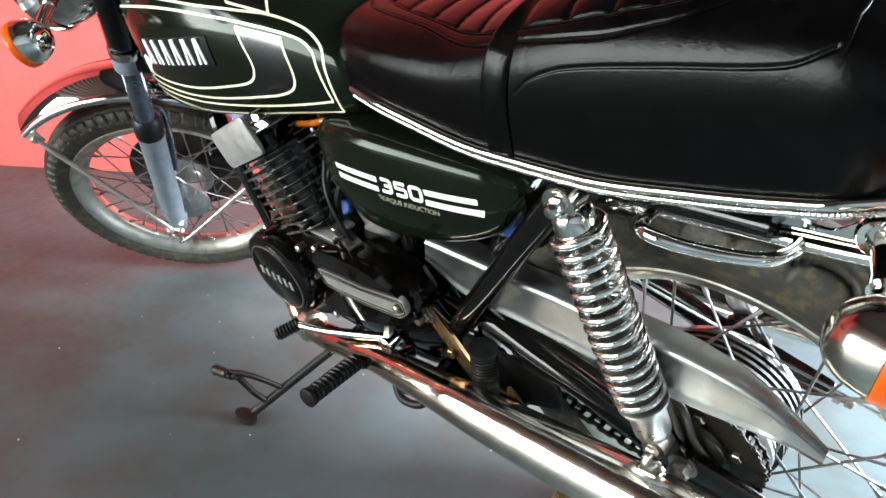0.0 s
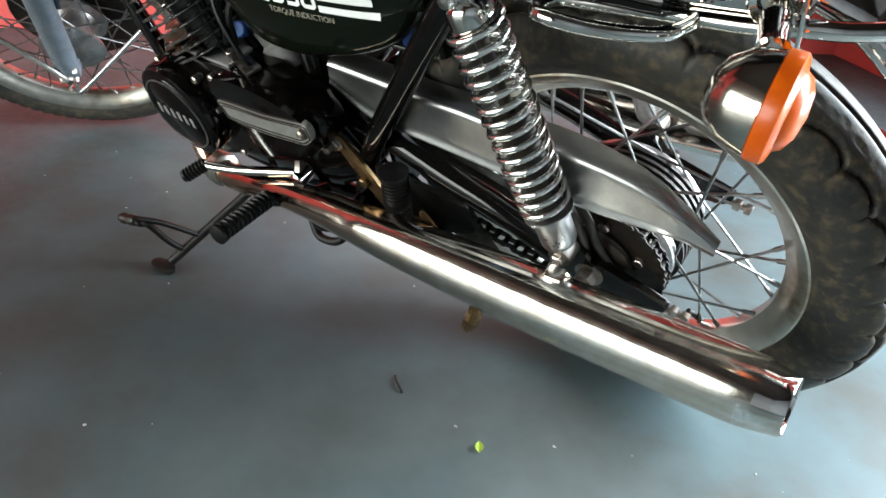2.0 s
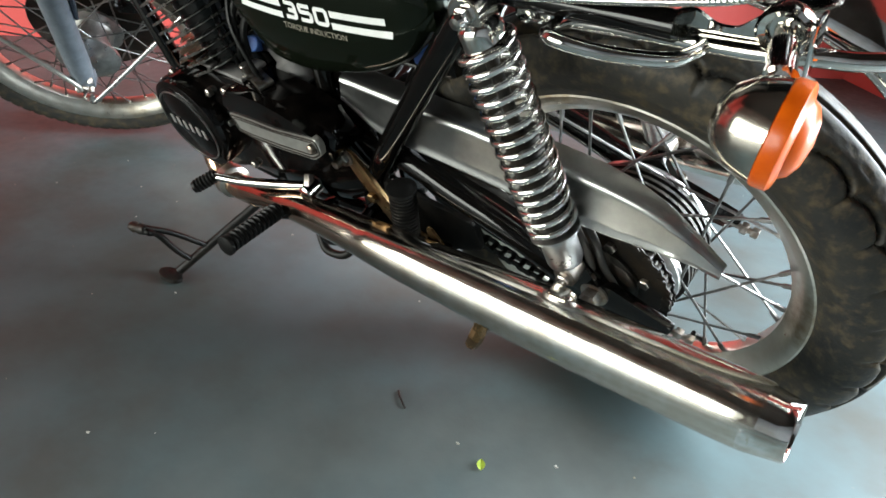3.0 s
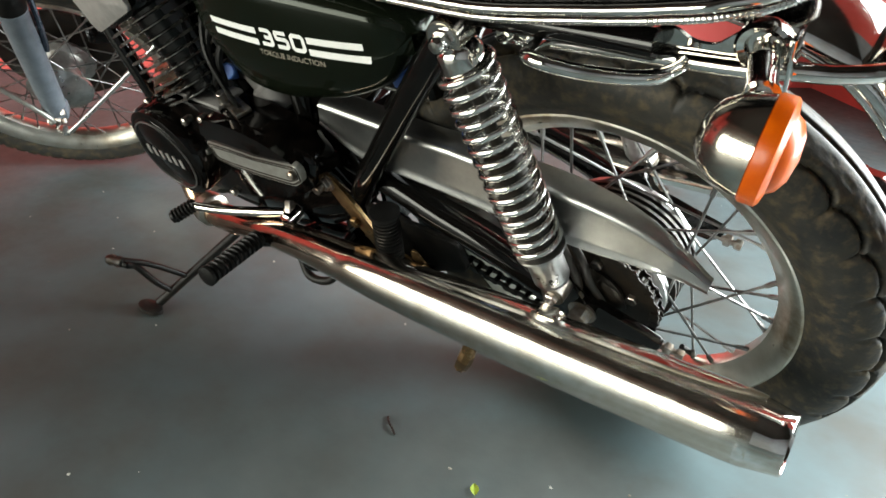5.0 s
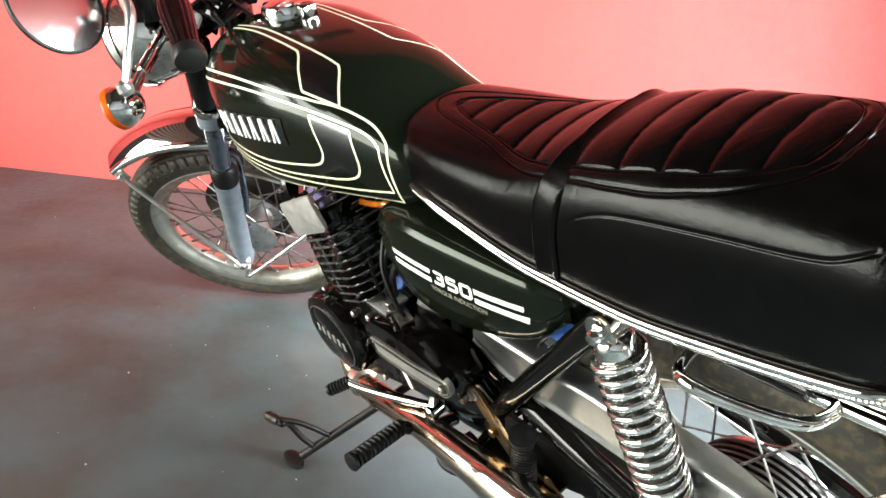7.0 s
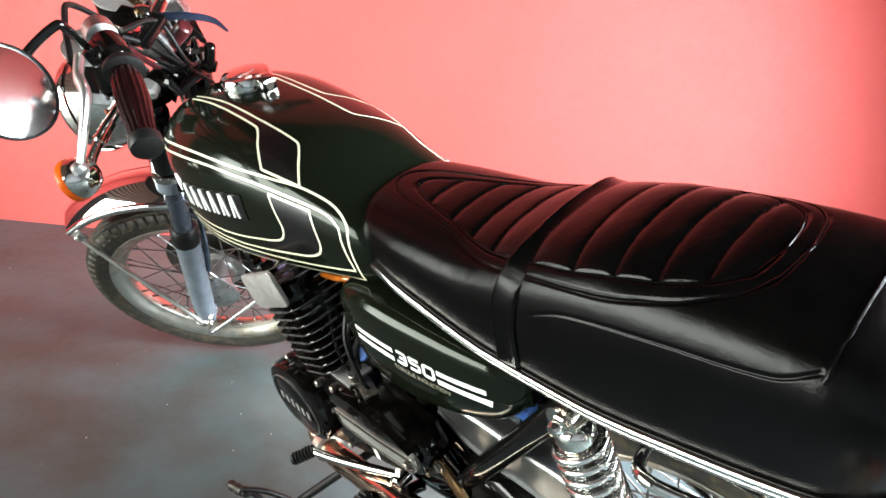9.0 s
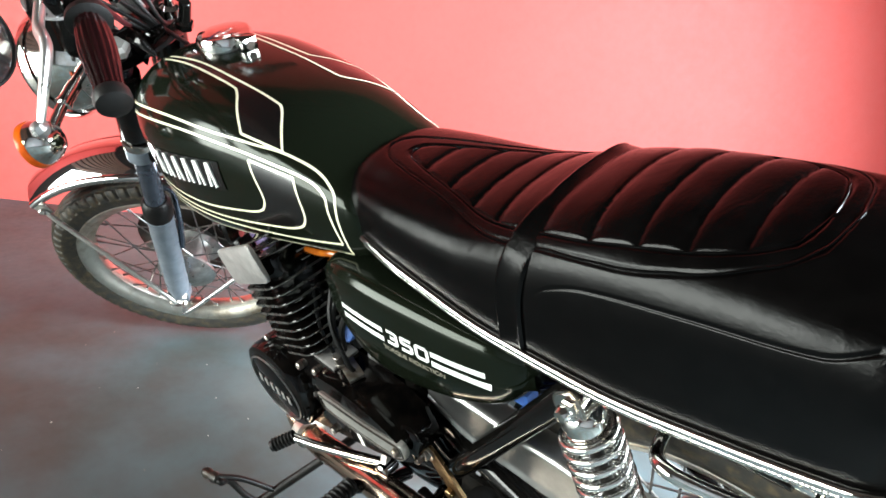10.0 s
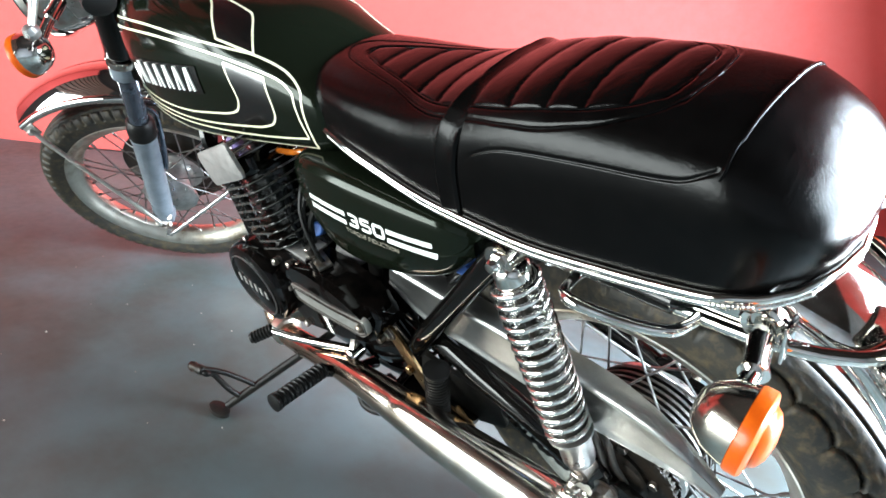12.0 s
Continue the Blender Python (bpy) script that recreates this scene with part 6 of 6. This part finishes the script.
for k in range(count):
    a, b = chain_at(k * dist[-1] / count), chain_at((k + 1) * dist[-1] / count)
    d = (b - a).normalized()
    up = d.cross(Vector((0, 1, 0)))
    off = 0.0075 if k % 2 else 0.005
    for sgn in (-1, 1):
        m = Matrix.Translation((a + b) / 2 + Vector((0, sgn * off, 0))) @ Matrix((d, (0, 1, 0), up)).transposed().to_4x4()
        o = [(-0.0115, -0.004), (-0.0115, 0.004), (-0.006, 0.0065), (0, 0.0045), (0.006, 0.0065), (0.0115, 0.004), (0.0115, -0.004), (0.006, -0.0065), (0, -0.0045), (-0.006, -0.0065)]
        slab(o, 0.0016, m @ Matrix.Rotation(radians(90), 4, "X"), 0, bm)
    rod(a - Vector((0, 0.009, 0)), a + Vector((0, 0.009, 0)), 0.004, 8, bm=bm)
part("drive_chain", bm, M_grime, bike, "oily drive chain")

# chain guard: a flanged chrome cover
RIDGE = [(-0.365, 0.200), (-0.314, 0.196), (-0.271, 0.193), (-0.219, 0.188), (-0.167, 0.186), (-0.133, 0.183), (-0.05, 0.177), (-0.01, 0.172), (0.025, 0.167), (0.062, 0.159), (0.093, 0.146), (0.12, 0.130), (0.146, 0.112)]
HEM = [(-0.365, 0.172), (-0.314, 0.138), (-0.271, 0.130), (-0.219, 0.126), (-0.167, 0.122), (-0.133, 0.119), (-0.05, 0.112), (-0.01, 0.109), (0.025, 0.109), (0.062, 0.111), (0.093, 0.112), (0.12, 0.112), (0.146, 0.107)]
tops = smooth_path([(x, -0.092, z) for x, z in RIDGE], 5)
bots = smooth_path([(x, -0.092, z) for x, z in HEM], 5)
secs = []
for a, b in zip(tops, bots):
    h = a.z - b.z
    tail_in = max(0.0, a.x / 0.146)
    inn = -0.054 - 0.024 * tail_in
    crown = 0.002 + 0.003 * max(0.0, min(1.0, (0.146 - a.x) / 0.1)) * min(1.0, 3 * tail_in)
    o = [(inn, a.z - 0.003), (inn - 0.002, a.z + crown - 0.001), (inn - 0.008, a.z + crown), (-0.080, a.z + 0.002), (-0.0865, a.z + 0.0006), (-0.0895, a.z - 0.002), (-0.0908, a.z - min(0.006, 0.12 * h)), (-0.0903, a.z - min(0.0085, 0.2 * h)), (-0.0935, a.z - 0.55 * h), (-0.0945, b.z + 0.25 * h), (-0.0952, b.z + min(0.007, 0.16 * h)), (-0.0975, b.z + min(0.004, 0.1 * h)), (-0.098, b.z + 0.001), (-0.0955, b.z),
         (-0.0930, b.z + 0.002), (-0.0915, b.z + 0.35 * h), (-0.0890, a.z - 0.25 * h), (-0.086, a.z - 0.004), (-0.079, a.z - 0.0012), (inn - 0.008, a.z + crown - 0.003)]
    secs.append([Vector((a.x, y, z)) for y, z in o])
guard = part("chain_guard", loft(secs), M_guard, bike, "flanged satin steel chain guard", 35)
bm = tube([(-0.030, -0.088, 0.150), (-0.027, -0.094, 0.128), (-0.018, -0.095, 0.096), (-0.002, -0.096, 0.062), (0.004, -0.098, 0.034)], [0.005, 0.006, 0.0065, 0.006, 0.005], 12, 5, flat=0.4)
part("guard_bracket", bm, M_grime, guard, "dark pressed steel bracket")
bm = tube([(-0.010, -0.091, 0.112), (0.006, -0.094, 0.088), (0.016, -0.094, 0.05), (0.03, -0.09, 0.018)], [0.004, 0.0048, 0.0048, 0.004], 12, 5, flat=0.5)
part("guard_bracket", bm, M_grime, guard, "dark pressed steel bracket")
part("guard_bolt", hexbolt((0.003, -0.100, 0.032), (0, -1, 0), 0.0085, 0.006), M_steel, bike)


def shock(y):
    top_p, bot_p = Vector((-0.097, y, 0.366)), Vector((-0.0125, y, 0.053))
    d = (bot_p - top_p)
    L = d.length
    d.normalize()
    m = axis_m(top_p, d)
    s = 1 if y > 0 else -1
    body = part("shock_absorber", lathe([(0.018, L - 0.066), (0.0212, L - 0.064), (0.0212, L - 0.022), (0.019, L - 0.016), (0.010, L - 0.010)], 28, m), M_alloy, bike, "coil-over rear shock absorber")
    part("damper_tube", lathe([(0.007, 0.01), (0.007, 0.13), (0.019, 0.132), (0.019, L - 0.062)], 24, m), M_grime, body, "oily black damper tube")
    turns, z0, z1 = 15.0, 0.030, L - 0.068
    pts = []
    for k in range(int(turns * 22) + 1):
        a = 2 * math.pi * k / 22
        f = k / (turns * 22)
        pts.append(m @ Vector((0.0268 * math.cos(a), 0.0268 * math.sin(a), z0 + (z1 - z0) * f)))
    part("spring", tube(pts, 0.0038, 14), M_spring, body, "chrome coil spring")
    part("spring_cap", lathe([(0.008, 0.006), (0.016, 0.008), (0.021, 0.014), (0.0222, 0.020), (0.0222, 0.034), (0.018, 0.036)], 32, m), M_chrome, body, "chrome spring cap")
    part("spring_seat", lathe([(0.022, z1 + 0.001), (0.0285, z1 + 0.003), (0.0285, z1 + 0.006), (0.021, z1 + 0.009)], 32, m), M_alloy, body, "alloy spring seat")
    bm = lathe([(0.009, -0.014), (0.018, -0.013), (0.019, 0.0), (0.018, 0.013), (0.009, 0.014)], 28, axis_m(top_p, (0, 1, 0)))
    part("top_eye", bm, M_old, body, "chrome upper eye with rubber bush")
    bm = rod(top_p + Vector((0, s * 0.011, 0)), top_p + Vector((0, s * 0.014, 0)), 0.0155, 20)
    hexbolt(top_p + Vector((0, s * 0.013, 0)), (0, s, 0), 0.0095, 0.007, bm)
    lathe([(0.0085, 0), (0.0085, 0.004), (0.006, 0.008), (0.001, 0.009)], 16, axis_m(top_p + Vector((0, s * 0.019, 0)), (0, s, 0)), bm)
    part("top_nut", bm, M_chrome, body, "domed chrome nut")
    bm = lathe([(0.008, -0.013), (0.014, -0.012), (0.0145, 0.0), (0.014, 0.012), (0.008, 0.013)], 24, axis_m(bot_p, (0, 1, 0)))
    hexbolt(bot_p + Vector((0, s * 0.012, 0)), (0, s, 0), 0.0085, 0.008, bm)
    rod(bot_p + Vector((0, s * 0.018, 0)), bot_p + Vector((0, s * 0.03, 0)), 0.0055, 12, 0.001, bm)
    part("bottom_eye", bm, M_steel, body, "lower eye with steel nut")


shock(-0.120)
shock(0.120)

# rear fender, grab rail, tail lamp, signals
part("rear_fender", fender((0.0, 0.0), lambda a: lerp_keys([(0.2, 0.388), (0.65, 0.393), (1.08, 0.425), (1.7, 0.40)], a), radians(118), radians(14), 0.052, 0.018, M_chrome), M_chrome, bike, "chrome rear mudguard")
part("inner_fender", fender((0.0, 0.0), lambda a: 0.352, radians(190), radians(110), 0.062, 0.015, M_black), M_black, bike, "black inner mudguard")
rail = [(-0.055, -0.078, 0.346), (0.0, -0.079, 0.349), (0.05, -0.082, 0.353), (0.10, -0.084, 0.356), (0.145, -0.085, 0.359), (0.178, -0.083, 0.363), (0.205, -0.070, 0.358), (0.235, -0.045, 0.353), (0.25, 0.0, 0.351)]
rail = rail + [(x, -y, z) for x, y, z in rail[-2::-1]]
rail_ob = part("grab_rail", tube(rail, 0.0072, 14, 6), M_chrome, bike, "chrome grab rail round the tail")
part("lifting_handle", tube([(-0.024, -0.080, 0.348), (-0.020, -0.108, 0.360), (-0.010, -0.136, 0.371), (0.006, -0.146, 0.374), (0.035, -0.139, 0.367), (0.070, -0.129, 0.363), (0.090, -0.118, 0.361), (0.098, -0.100, 0.358), (0.099, -0.084, 0.356)], 0.0063, 16, 7), M_chrome, rail_ob, "chrome lifting handle")
bm = slab(rounded([(-0.072, 0.342), (-0.070, 0.362), (-0.040, 0.360), (-0.020, 0.352), (-0.022, 0.342)], 0.005), 0.006, side_m(-0.083), 0.002)
hexbolt((-0.064, -0.085, 0.352), (0, -1, 0), 0.0085, 0.008, bm)
part("rail_bracket", bm, M_chrome, rail_ob, "chrome rail bracket with bolt")
bm = slab(rounded([(0.066, 0.356), (0.070, 0.378), (0.088, 0.382), (0.104, 0.372), (0.120, 0.372), (0.136, 0.386), (0.152, 0.397), (0.168, 0.394), (0.175, 0.380), (0.175, 0.352), (0.168, 0.352), (0.158, 0.362), (0.12, 0.360), (0.09, 0.357)], 0.006), 0.004, side_m(-0.080), 0.0015)
part("signal_bracket", bm, M_chrome, rail_ob, "chrome turn signal bracket")
for s in (-1, 1):
    eye_m = axis_m(Vector((0.154, s * 0.082, 0.380)), (0, s, 0))
    part("signal_eye", lathe([(0.0105, -0.006), (0.0185, -0.006), (0.0198, -0.003), (0.0198, 0.005), (0.0172, 0.008), (0.0125, 0.006), (0.0105, 0.002)], 32, eye_m), M_chrome, rail_ob, "pressed chrome eye round the signal stalk")
bm = block((0.0035, 0.022, 0.042), Matrix.Translation((0.176, -0.086, 0.374)), 0.0014)
part("signal_flange", bm, M_chrome, rail_ob, "bent chrome flange of the bracket")
for s in (-1, 1):
    indicator((0.184, s * 0.186, 0.375), (1, s * -0.05, -0.14), (0.1525, s * 0.076, 0.379), False, 1.02)
line = smooth_path([(0.232, -0.058, 0.352), (0.242, -0.056, 0.340), (0.252, -0.055, 0.324), (0.264, -0.053, 0.311), (0.280, -0.050, 0.298), (0.296, -0.046, 0.286)], 12)
part("hanging_chain", tube(line, [0.0022 if k % 4 < 2 else 0.0011 for k in range(len(line))], 8), M_steel, bike, "thin steel chain along the mudguard")
bm = block((0.10, 0.12, 0.08), Matrix.Translation((0.30, 0, 0.355)), 0.02, segs=3)
tail = part("tail_lamp", bm, M_chrome, bike, "chrome tail lamp housing")
part("tail_lens", block((0.03, 0.10, 0.06), Matrix.Translation((0.36, 0, 0.355)), 0.012, segs=3), M_red, tail, "red tail lamp lens")

# ---------------------------------------------------------------- loose things on the floor
leaf_bm = bmesh.new()
rows_l = []
for i in range(9):
    t = i / 8
    w = 0.0055 * math.sin(math.pi * t ** 0.8) + 0.0003
    rows_l.append([leaf_bm.verts.new((s * w, (t - 0.5) * 0.02, 0.0015 + 0.002 * abs(s) + 0.002 * math.sin(t * 3))) for s in (-1, -0.5, 0, 0.5, 1)])
ring_faces(leaf_bm, rows_l, False, False, False)
leaf = thing("fallen_leaf", leaf_bm, M_leaf, "small yellow-green leaf on the concrete", "leaf")
leaf.matrix_world = pose(-0.053, -0.196, 0.001, 0, 0, 35)
random.seed(4)
grit = bmesh.new()
for k in range(420):
    u, v = random.uniform(-2.6, 2.4), random.uniform(-1.4, 1.8)
    p = ROOM @ Vector((u, v, 0))
    r = random.choice((0.0008, 0.001, 0.0012, 0.0016, 0.0022))
    b = bmesh.new()
    bmesh.ops.create_icosphere(b, subdivisions=1, radius=r)
    for vt in b.verts:
        vt.co += Vector((random.uniform(-1, 1), random.uniform(-1, 1), random.uniform(-1, 1))) * r * 0.3
    b.transform(Matrix.Translation((p.x, p.y, r * 0.4)) @ Matrix.Diagonal((1.4, 1, 0.7, 1)))
    join(grit, b)
thing("floor_grit", grit, M_grit, "scattered pale grit and crumbs on the floor", "grit", kind="stuff")
thing("wood_shaving", tube([(-0.20, -0.185, 0.002), (-0.212, -0.178, 0.004), (-0.222, -0.172, 0.003), (-0.231, -0.163, 0.002)], 0.0017, 6, 4), M_grime, "dark curled fibre on the concrete", "debris")
